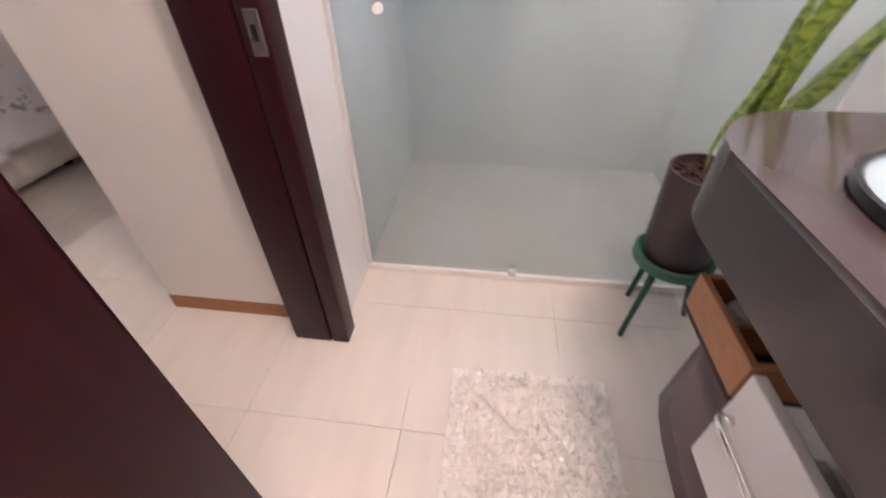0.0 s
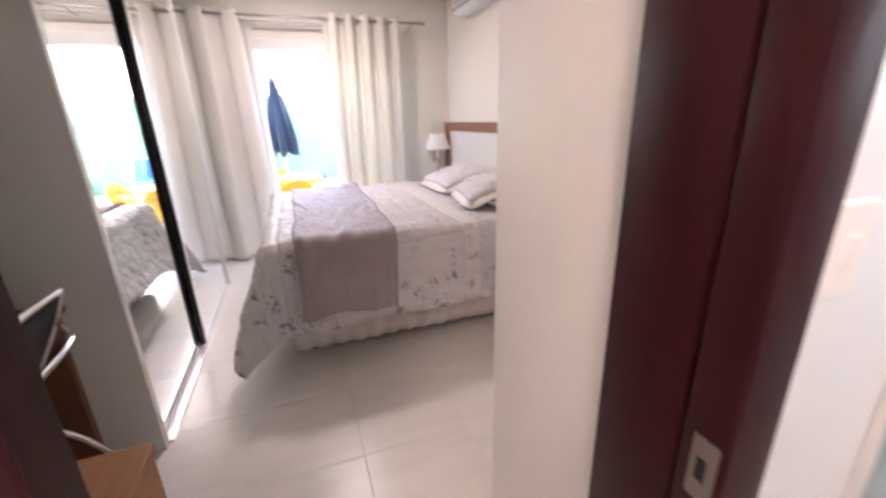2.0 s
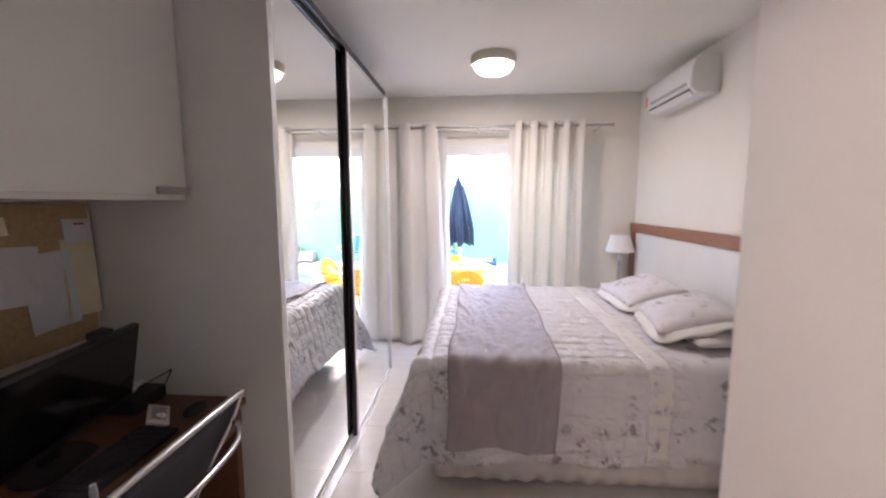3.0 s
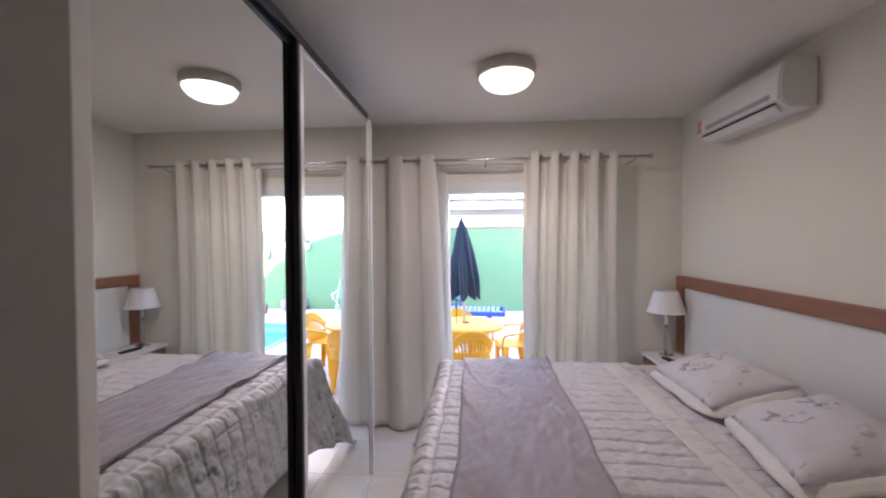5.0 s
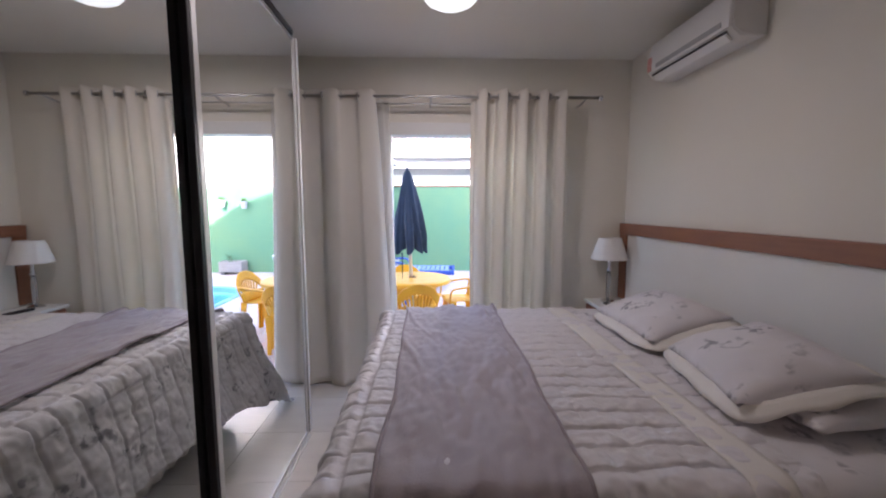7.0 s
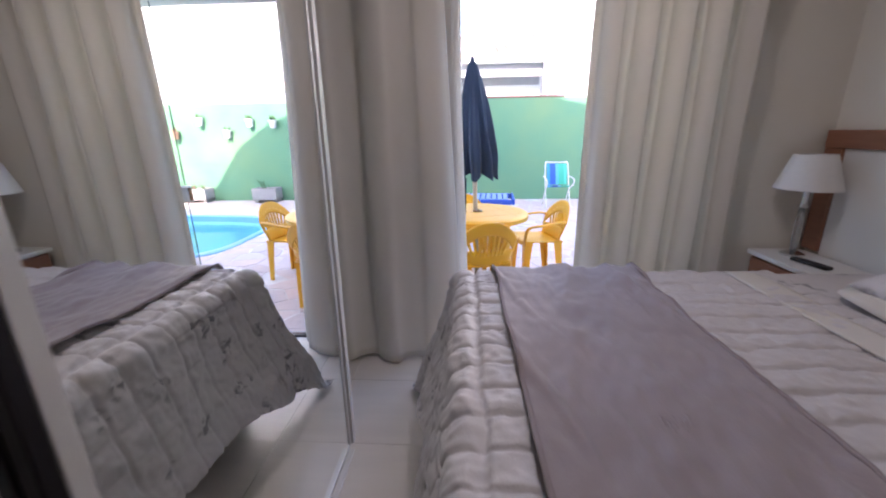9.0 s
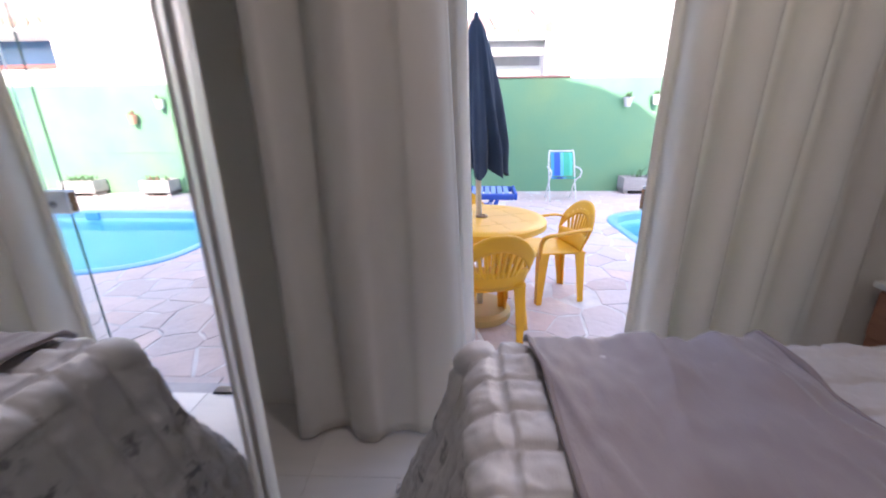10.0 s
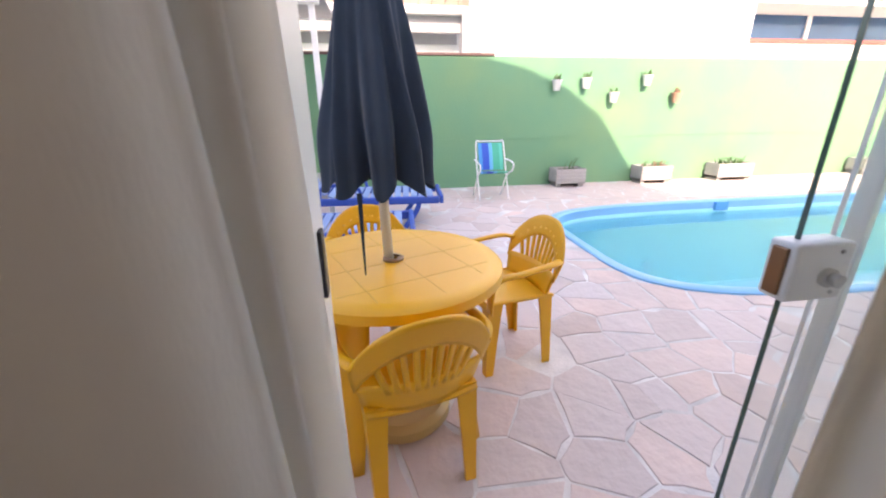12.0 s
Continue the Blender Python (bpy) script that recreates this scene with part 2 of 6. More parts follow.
def arc(points, steps=8):
    """A smooth run through points (Catmull-Rom)."""
    p = [Vector(v) for v in points]
    p = [p[0] * 2 - p[1]] + p + [p[-1] * 2 - p[-2]]
    out = []
    for i in range(1, len(p) - 2):
        for s in range(steps):
            t = s / steps
            a, b, c, d = p[i - 1:i + 3]
            out.append(0.5 * ((2 * b) + (c - a) * t + (2 * a - 5 * b + 4 * c - d) * t * t + (3 * b - a - 3 * c + d) * t ** 3))
    return out + [p[-2]]


def sheet(fn, nu, nv, thick=0.0, bm=None, closed=False):
    """A surface fn(u, v), u and v from 0 to 1, with a thickness along its normals."""
    out = bm or bmesh.new()
    tmp = bmesh.new()
    g = [[tmp.verts.new(fn(i / nu, j / nv)) for j in range(nv + 1)] for i in range(nu + (0 if closed else 1))]
    for i in range(nu):
        for j in range(nv):
            tmp.faces.new((g[i][j], g[(i + 1) % len(g)][j], g[(i + 1) % len(g)][j + 1], g[i][j + 1]))
    if thick:
        bmesh.ops.recalc_face_normals(tmp, faces=tmp.faces)
        bmesh.ops.solidify(tmp, geom=tmp.faces[:], thickness=thick)
    return merge(out, tmp)


def prism(outline, z0, z1, bm=None, axis="z"):
    """A flat outline (counter-clockwise pairs) drawn out along an axis."""
    out = bm or bmesh.new()

    def at(p, h):
        return (p[0], p[1], h) if axis == "z" else (h, p[0], p[1]) if axis == "x" else (p[0], h, p[1])
    lo = [out.verts.new(at(p, z0)) for p in outline]
    hi = [out.verts.new(at(p, z1)) for p in outline]
    out.faces.new(lo[::-1])
    out.faces.new(hi)
    for k in range(len(lo)):
        out.faces.new((lo[k], lo[(k + 1) % len(lo)], hi[(k + 1) % len(lo)], hi[k]))
    return out


def smoothstep(a, b, x):
    t = min(1, max(0, (x - a) / (b - a)))
    return t * t * (3 - 2 * t)

# ---- structure ----
CEIL = 2.65
S = "structure"
X_WIN, X_WINO = -4.50, -4.65       # patio wall, inner and outer face
X_D0, X_D1 = -0.29, -0.09          # bathroom wall, bedroom and bathroom face
Y_HEAD, Y_DESK = 2.46, -0.78
OP0, OP1, OPZ = 0.447, 1.82, 2.04   # patio opening

solid("floor_slab", box(-4.65, -1.75, -0.12, 2.2, 2.75, -0.012), M_GROUT, "tiled indoor floor bed with thin grout joints", "floor", kind=S).name = "floor"
solid("ceiling", box(-4.65, -1.75, CEIL, 2.2, 2.75, CEIL + 0.12), M_CEIL, "smooth white painted ceiling", "ceiling", kind=S)


def wall(name, blocks, material, label):
    bm = bmesh.new()
    for b in blocks:
        box(*b, bm=bm)
    return solid(name, bm, material, label, "wall", kind=S)


wall("wall_patio", [(X_WINO, -1.75, -0.05, X_WIN, OP0, CEIL), (X_WINO, OP1, -0.05, X_WIN, 2.6, CEIL), (X_WINO, OP0, OPZ + 0.10, X_WIN, OP1, CEIL)], M_WALL, "cream painted wall with the patio door opening")
wall("wall_headboard", [(X_WIN, Y_HEAD, 0, X_D0, Y_HEAD + 0.14, CEIL)], M_WALL, "cream painted wall behind the bed")
wall("wall_desk", [(-3.62, Y_DESK - 0.1, 0, X_D0, Y_DESK, CEIL), (-3.72, -1.6, 0, -3.62, Y_DESK, CEIL)], M_WALL, "plain cream wall behind desk and wardrobe")
wall("wall_recess", [(X_WIN, -1.75, 0, -3.62, -1.6, CEIL)], M_WALL, "plain cream wall closing the recess")
wall("wall_closet_block", [(-0.80, 1.18, 0.06, X_D0, Y_HEAD, CEIL)], M_WHITE, "white boxed-out wall beside the bathroom door")
wall("wall_bath", [(X_D0, -0.78, 0, -0.135, 0.27, CEIL), (X_D0, 1.16, 0, -0.125, 2.6, CEIL), (X_D0, 0.27, 2.13, -0.125, 1.16, CEIL)], M_BATHWALL, "pale wall between bathroom and bedroom")
wall("wall_bath_south", [(-0.135, -0.92, 0, 2.2, -0.78, CEIL)], M_BATHWALL, "plain bathroom end wall")
wall("wall_bath_east", [(1.28, -0.78, 0, 1.42, 2.6, CEIL)], M_BATHWALL, "pale bathroom wall behind the vanity")
wall("wall_shower", [(-0.125, 2.46, 0, 0.35, 2.6, CEIL), (1.15, 2.46, 0, 1.28, 2.6, CEIL), (0.35, 2.46, 0, 1.15, 2.6, 1.45), (0.35, 2.46, 2.05, 1.15, 2.6, CEIL)], M_BATHWALL, "pale tiled shower wall with a high window")
solid("baseboard", box(-0.803, 1.176, 0, X_D0, 1.60, 0.062), M_ORANGEWOOD, "honey-coloured wooden plinth strip", "baseboard", kind=S)

# door lining of dark wood with a groove
dl = thing("door_1", "dark reddish-brown wooden sliding-door frame", "door frame", (-0.19, 1.13, 0), kind=S)
jam = box(X_D0 + 0.010, 1.09, 0, -0.152, 1.16, 2.13, 0.003)
box(-0.152, 1.100, 0, -0.144, 1.16, 2.13, bm=jam)
box(-0.144, 1.09, 0, X_D1 + 0.002, 1.16, 2.13, 0.003, bm=jam)
part("jamb", jam, M_DARKWOOD, dl, smooth="auto")
part("head", box(X_D0 - 0.010, 0.30, 2.07, X_D1 - 0.005, 1.09, 2.13, 0.003), M_DARKWOOD, dl)
part("jamb", box(X_D0 - 0.012, 0.27, 0, -0.131, 0.30, 2.13, 0.003), M_DARKWOOD, dl)
st = part("strike_plate", box(-0.128, 1.0865, 0.922, -0.098, 1.092, 1.005, 0.001), M_STEEL, dl, "satin steel strike plate")
# black block on the uncut plate, for the dark inside the hook slot
part("slot", box(-0.120, 1.0855, 0.950, -0.108, 1.087, 0.980), M_BLACK, st)

# ---- bedroom: patio door ----
pd = thing("door_2", "white patio door frame with clear tempered glass panels", "patio door", (X_WIN - 0.07, 1.2, 0), kind=S)
part("frame_post", box(X_WINO - 0.005, OP0 - 0.02, -0.03, X_WIN + 0.004, OP0 + 0.03, OPZ, 0.004), M_PLASTIC_W, pd)
part("frame_post", box(X_WINO - 0.005, OP1 - 0.03, -0.03, X_WIN + 0.004, OP1, OPZ, 0.004), M_PLASTIC_W, pd)
part("frame_header", box(X_WINO - 0.004, OP0, OPZ, X_WIN + 0.006, OP1, OPZ + 0.10, 0.004), M_PLASTIC_W, pd)
sill = box(X_WINO, OP0, -0.05, X_WIN, OP1, -0.004, 0.003)
part("threshold", sill, mat("threshold_stone", (0.50, 0.46, 0.46), 0.5, var=0.2, scale=9, bump=0.1), pd, "pale grey stone threshold")
part("rail", box(X_WINO + 0.02, 1.24, -0.006, X_WINO + 0.10, OP1, 0.008, 0.002), M_ALU, pd)
part("catch", box(X_WIN - 0.11, OP0 + 0.028, 0.98, X_WIN - 0.085, OP0 + 0.036, 1.08, 0.002), M_BLACK, pd, "small black door catch")
for gx, g0 in ((-4.555, 1.222), (-4.595, 1.345)):
    pane = glazed(part("pane", box(gx - 0.004, g0, 0.01, gx + 0.004, OP1 - 0.03, OPZ), M_GLASS, pd), 0, 1)
    part("pane_edge", box(gx - 0.0042, g0 - 0.002, 0.01, gx + 0.0042, g0, OPZ), M_GLASSEDGE if gx > -4.57 else M_ALU, pane, "polished glass edge")
part("edge_profile", box(-4.612, 1.385, 0.01, -4.578, 1.40, OPZ, 0.002), M_ALU, pd)
lk = part("lock", box(-4.578, 1.196, 0.935, -4.528, 1.305, 1.035, 0.007, seg=3), M_PLASTIC_W, pd, "white lock case with a steel cylinder", smooth="auto")
part("strike_strip", box(-4.566, 1.190, 0.945, -4.540, 1.197, 1.025, 0.002), mat("bronze_strip", (0.30, 0.16, 0.09), 0.4, 0.6), lk)
part("cylinder", turned(lathe([(0, 0), (0.016, 0), (0.016, 0.008), (0.011, 0.009), (0.011, 0.022), (0, 0.022)], n=20), Matrix.Translation((-4.528, 1.262, 0.978)) @ pose(0, 0, 0, 0, 90, 0)), M_STEEL, lk, smooth="auto")
for sy, sz in ((1.28, 1.02), (1.28, 0.95)):
    part("screw", turned(lathe([(0, 0), (0.004, 0), (0.003, 0.002), (0, 0.002)], n=10), Matrix.Translation((-4.528, sy, sz)) @ pose(0, 0, 0, 0, 90, 0)), M_STEEL, lk)
part("foot_catch", box(-4.57, 1.20, 0.0, -4.53, 1.25, 0.05, 0.004), M_STEEL, pd, "steel floor catch at the glass corner")
solid("floor_vent", box(-4.605, 0.535, -0.004, -4.555, 0.78, 0.012, 0.003), M_DARKALU, "dark grey metal door track stub on the threshold", "door track")

# ---- curtains ----
rod = thing("curtain_rod", "slim steel curtain rod on wall brackets", "curtain rod", (-4.29, 0.8, 2.29))
part("bar", tube([(-4.29, -0.62, 2.29), (-4.29, 2.11, 2.29)], 0.011, 12), M_STEEL, rod, smooth=True)
part("bar", tube([(-4.445, -0.62, 2.275), (-4.445, 1.9, 2.275)], 0.006, 8), M_STEEL, rod, smooth=True)
for by in (-0.55, 0.80, 2.0):
    part("bracket", tube([(-4.49, by, 2.26), (-4.38, by, 2.262), (-4.29, by, 2.275)], 0.007, 8), M_STEEL, rod, smooth=True)
part("finial", lathe([(0, -0.02), (0.016, -0.015), (0.016, 0.015), (0, 0.02)], (-4.29, 2.12, 2.29), 16), M_STEEL, rod, smooth=True)


def curtain(name, y0, y1, folds, amp, bottom, label, material=M_CURTAIN, x=-4.29, top=2.335, rings=True, seed=0, flare=0.0, lean=0.0, back=0.0, start=None, curl=0.0):
    rnd = random.Random(seed)
    ph = [rnd.uniform(-0.6, 0.6) for _ in range(8)]
    if start is not None:
        ph[0] = start
    root = thing(name, label, "curtain", (x, (y0 + y1) / 2, bottom), group="patio curtains")

    def fn(u, v):
        w = folds * math.tau * u + ph[0] + 0.5 * math.sin(3 * u + ph[1]) * (1 - v)
        k = amp * (0.75 + 0.35 * math.sin(5 * u + ph[2]) * (1 - v)) * (1 + 0.25 * (1 - v))
        cy = (y0 + y1) / 2
        yy = y0 + (y1 - y0) * u
        yy = cy + (yy - cy) * (1 + flare * (1 - v)) + 0.012 * math.sin(2 * w + 1.0) + 0.012 * (1 - v) * math.sin(7 * u + 4 * v + ph[3]) + lean * u * (1 - v) ** 0.8
        xx = x - back * (1 - v) ** 0.5 - curl * smoothstep(0.72, 1.0, u) * min(1, 4 * (1 - v)) + k * math.cos(w) + 0.006 * (1 - v) * math.sin(13 * u + 9 * v)
        zz = bottom + (top - bottom) * v - 0.004 * (1 - v) * math.cos(w) + 0.005 * (1 - v) * math.sin(9 * u + ph[4]) + (0.006 * math.cos(2 * w) if v > 0.99 else 0)
        return (xx, yy, zz)
    part("cloth", sheet(fn, int(folds * 22), 44, 0.0022), material, root, smooth=True)
    if rings:
        for k in range(int(folds * 2)):
            u = (k + 0.5) / (folds * 2) - ph[0] / (folds * math.tau)
            yy = y0 + (y1 - y0) * u
            if y0 + 0.02 < yy < y1 - 0.02:
                ring = turned(lathe([(0.018, -0.004), (0.028, -0.003), (0.028, 0.003), (0.018, 0.004), (0.018, -0.004)], n=18), Matrix.Translation((x, yy, 2.292)) @ pose(0, 0, 0, 90, 0, 20 * (-1) ** k))
                part("eyelet", ring, M_STEEL, root, "steel eyelet", smooth="auto")
    return root


curtain("curtain", -0.23, 0.385, 2.3, 0.030, 0.02, "cream linen eyelet curtain drawn aside, hanging to the floor", seed=3, flare=0.02, lean=0.095, curl=0.10)
curtain("curtain", 1.115, 1.84, 4.6, 0.058, 0.03, "cream linen eyelet curtain gathered in deep folds beside the door", seed=5, flare=0.03, back=0.045, start=2.6)
M_SHEER = mat("sheer_white", (0.92, 0.91, 0.89), 0.9, var=0.02, scale=20, bump=0.05, bscale=400, glass=0.0)
translucent(M_SHEER, (0.94, 0.93, 0.90), 0.55)
curtain("curtain", -0.10, 0.450, 5.5, 0.016, 0.02, "thin white sheer lining curtain behind the linen", M_SHEER, x=-4.455, top=2.30, rings=False, seed=9, lean=0.055)

# ---- wardrobe ----
wd = thing("wardrobe", "white wardrobe with mirrored sliding doors in dark frames", "wardrobe", (-2.6, -0.35, 0))
WX0, WX1, WTOP = -3.59, -1.66, 2.44
part("side_panel", box(-1.655, Y_DESK + 0.004, 0, -1.618, 0.002, WTOP + 0.20, 0.002), M_CABWHITE, wd)
part("side_panel", box(WX0 - 0.060, Y_DESK + 0.004, 0, WX0 - 0.020, -0.012, WTOP, 0.002), M_CABWHITE, wd)
part("back_panel", box(WX0, Y_DESK + 0.004, 0.05, WX1, Y_DESK + 0.02, WTOP), M_CABWHITE, wd)
part("top_panel", box(WX0 + 0.012, Y_DESK + 0.03, WTOP - 0.03, WX1, -0.03, WTOP - 0.012), M_CABWHITE, wd)
part("base", box(WX0 + 0.012, Y_DESK + 0.03, 0, WX1, -0.03, 0.05), M_CABWHITE, wd)
tr = box(WX0 + 0.012, -0.08, WTOP - 0.012, WX1, 0.006, WTOP + 0.022, 0.002)
part("top_track", tr, M_DARKALU, wd, "dark aluminium top track")
part("floor_track", box(WX0 + 0.012, -0.075, 0, WX1, 0.022, 0.010, 0.002), M_ALU, wd, "pale aluminium floor track")


def mirror_door(x0, x1, y, far):
    """A sliding mirror; the far one carries the wide black grip where the two doors meet."""
    d = part("sliding_door", box(x0 + 0.012, y - 0.014, 0.016, x1 - 0.012, y - 0.004, WTOP - 0.014), M_CABWHITE, wd)
    part("mirror", box(x0 + 0.016, y - 0.004, 0.03, x1 - 0.016, y, WTOP - 0.03), M_MIRROR, d, "clear mirror glass")
    part("stile", box(x0, y - 0.02, 0.014, x0 + 0.022, y + 0.005, WTOP - 0.012, 0.003), M_ALU, d)
    if far:
        part("grip", box(x1 - 0.026, y - 0.022, 0.014, x1, y + 0.006, WTOP - 0.012, 0.004), M_DARKALU, d, "wide black grip profile")
        part("grip_edge", box(x1 - 0.058, y - 0.010, 0.014, x1 - 0.027, y + 0.005, WTOP - 0.012, 0.002), M_ALU, d, "pale metal strip beside the grip")
    else:
        part("stile", box(x1 - 0.022, y - 0.02, 0.014, x1, y + 0.010, WTOP - 0.012, 0.003), M_ALU, d)
    part("rail", box(x0 + 0.022, y - 0.016, 0.014, x1 - 0.060, y + 0.005, 0.032, 0.002), M_ALU, d)
    part("rail", box(x0 + 0.022, y - 0.016, WTOP - 0.032, x1 - 0.060, y + 0.005, WTOP - 0.014, 0.002), M_STEEL if far else M_DARKALU, d)


part("end_profile", box(WX0 - 0.064, -0.012, 0.0, WX0 - 0.040, 0.006, WTOP, 0.002), M_PLASTIC_W, wd, "white end profile")
part("end_profile", box(WX0 - 0.036, -0.060, 0.012, WX0 - 0.016, 0.010, WTOP - 0.012, 0.002), M_ALU, wd, "pale aluminium end profile")
mirror_door(WX0 - 0.012, -2.530, -0.004, True)
mirror_door(-2.585, WX1 + 0.004, -0.030, False)

# ---- bed ----
BX0, BX1, BY0, BY1, BTOP = -3.80, -2.12, 0.545, 2.40, 0.728
bed = thing("bed", "double box bed with quilted floral spread and white valance", "bed", ((BX0 + BX1) / 2, 1.4, 0))
part("box_base", box(BX0 + 0.03, BY0 + 0.03, 0.10, BX1 - 0.03, BY1, 0.42, 0.02), M_VALANCE, bed)
part("mattress", box(BX0 + 0.02, BY0 + 0.02, 0.42, BX1 - 0.02, BY1, BTOP - 0.015, 0.05, seg=4), M_SHEETTRIM, bed, smooth=True)
for lx, ly in ((BX0 + 0.12, BY0 + 0.12), (BX1 - 0.12, BY0 + 0.12), (BX0 + 0.12, 2.2), (BX1 - 0.12, 2.2), (BX1 - 0.12, 1.3), (BX0 + 0.12, 1.3)):
    part("leg", lathe([(0, 0), (0.026, 0), (0.032, 0.10), (0, 0.10)], (lx, ly, 0), 16), M_DARKWOOD, bed, "dark turned wooden foot", smooth="auto")


def rim(u, x0, x1, y0, y1, head=False):
    """A point on three sides of the bed (near side, foot, far side), with the outward way."""
    a, b = y1 - y0, x1 - x0
    d = u * (2 * a + b)
    if d < a:
        return Vector((x1, y1 - d, 0)), Vector((1, 0, 0))
    if d < a + b:
        return Vector((x1 - (d - a), y0, 0)), Vector((0, -1, 0))
    return Vector((x0, y0 + d - a - b, 0)), Vector((-1, 0, 0))


def valance(u, v):
    p, o = rim(u, BX0 + 0.02, BX1 - 0.02, BY0 + 0.02, BY1)
    w = 0.006 * math.sin(u * 300) * (1 - v) + 0.004 * math.sin(u * 77)
    return p + o * (0.012 + w) + Vector((0, 0, 0.050 + 0.335 * v + 0.010 * abs(math.sin(u * 160)) * (1 - v)))


part("valance", sheet(valance, 420, 6, 0.002), M_VALANCE, bed, "white scalloped valance skirt", smooth=True)


def spread_material():
    m = mat("floral_quilt", (0.68, 0.65, 0.66), 0.88, var=0.05, scale=9, bump=0.14, bscale=240, sheen=0.15)
    nt = m.node_tree
    b = nt.nodes["Principled BSDF"]
    base = b.inputs["Base Color"].links[0].from_socket
    co = nt.nodes.new("ShaderNodeTexCoord")
    warp = nt.nodes.new("ShaderNodeTexNoise")
    warp.inputs["Scale"].default_value = 9
    add = nt.nodes.new("ShaderNodeMix")
    add.data_type = "RGBA"
    add.inputs[0].default_value = 0.14
    nt.links.new(co.outputs["Object"], warp.inputs["Vector"])
    nt.links.new(co.outputs["Object"], add.inputs[6])
    nt.links.new(warp.outputs["Color"], add.inputs[7])
    vo = nt.nodes.new("ShaderNodeTexVoronoi")
    vo.inputs["Scale"].default_value = 8.5
    nt.links.new(add.outputs[2], vo.inputs["Vector"])
    petal = nt.nodes.new("ShaderNodeTexNoise")
    petal.inputs["Scale"].default_value, petal.inputs["Detail"].default_value = 34, 2
    nt.links.new(co.outputs["Object"], petal.inputs["Vector"])
    r1 = nt.nodes.new("ShaderNodeMapRange")
    r1.inputs[1].default_value, r1.inputs[2].default_value, r1.inputs[3].default_value, r1.inputs[4].default_value = 0.24, 0.42, 1, 0
    nt.links.new(vo.outputs["Distance"], r1.inputs[0])
    r2 = nt.nodes.new("ShaderNodeMapRange")
    r2.inputs[1].default_value, r2.inputs[2].default_value = 0.47, 0.58
    nt.links.new(petal.outputs[0], r2.inputs[0])
    mu = nt.nodes.new("ShaderNodeMath")
    mu.operation = "MULTIPLY"
    nt.links.new(r1.outputs[0], mu.inputs[0])
    nt.links.new(r2.outputs[0], mu.inputs[1])
    sc = nt.nodes.new("ShaderNodeMath")
    sc.operation = "MULTIPLY"
    sc.inputs[1].default_value = 0.95
    nt.links.new(mu.outputs[0], sc.inputs[0])
    mx = nt.nodes.new("ShaderNodeMix")
    mx.data_type = "RGBA"
    mx.inputs[7].default_value = (0.27, 0.26, 0.28, 1)
    nt.links.new(sc.outputs[0], mx.inputs[0])
    nt.links.new(base, mx.inputs[6])
    nt.links.new(mx.outputs[2], b.inputs["Base Color"])
    return m


M_FLORAL = spread_material()
M_QUILT = mat("mauve_grey_quilt", (0.68, 0.65, 0.655), 0.48, var=0.06, scale=9, bump=0.15, bscale=220, sheen=0.25)


def drape(s, t, top, lift=0.0, r=0.075, floor=0.028, flare=0.075):
    """Where a cloth lies on the bed: s across (0 at the far edge), t from the foot; beyond the edges it hangs."""
    w = BX1 - BX0
    ox = -s if s < 0 else max(0, s - w)
    sx = -1 if s < 0 else 1
    oy = max(0, -t)
    over = math.hypot(ox, oy)
    x, y = BX0 + min(max(s, 0), w), BY0 + max(t, 0)
    if over < 1e-6:
        return Vector((x, y, top + lift))
    dx, dy = sx * ox / over, -oy / over
    bend = r * math.pi / 2
    if over < bend:
        a = over / r
        out, down = r * math.sin(a), r * (1 - math.cos(a))
    else:
        slope = flare + 0.18 * oy / over
        out, down = r + slope * (over - bend), r + (over - bend) * (1 - 0.5 * slope * slope)
    corner = min(1, 2 * min(ox, oy) / (over + 1e-6))
    out *= 1 + 0.5 * corner
    k = smoothstep(0.06, 0.40, over)
    fold = k * (0.016 * math.sin(9 * t + 3 * s) + 0.014 * math.sin(11 * s + 2 + 4 * t))
    rest = max(0, floor - (top - down))
    z = max(floor, top - down)
    go = out + lift + fold + 0.8 * rest
    return Vector((x + dx * go, y + dy * go, z + (lift * math.cos(over / r) if over < bend else 0)))


W = BX1 - BX0


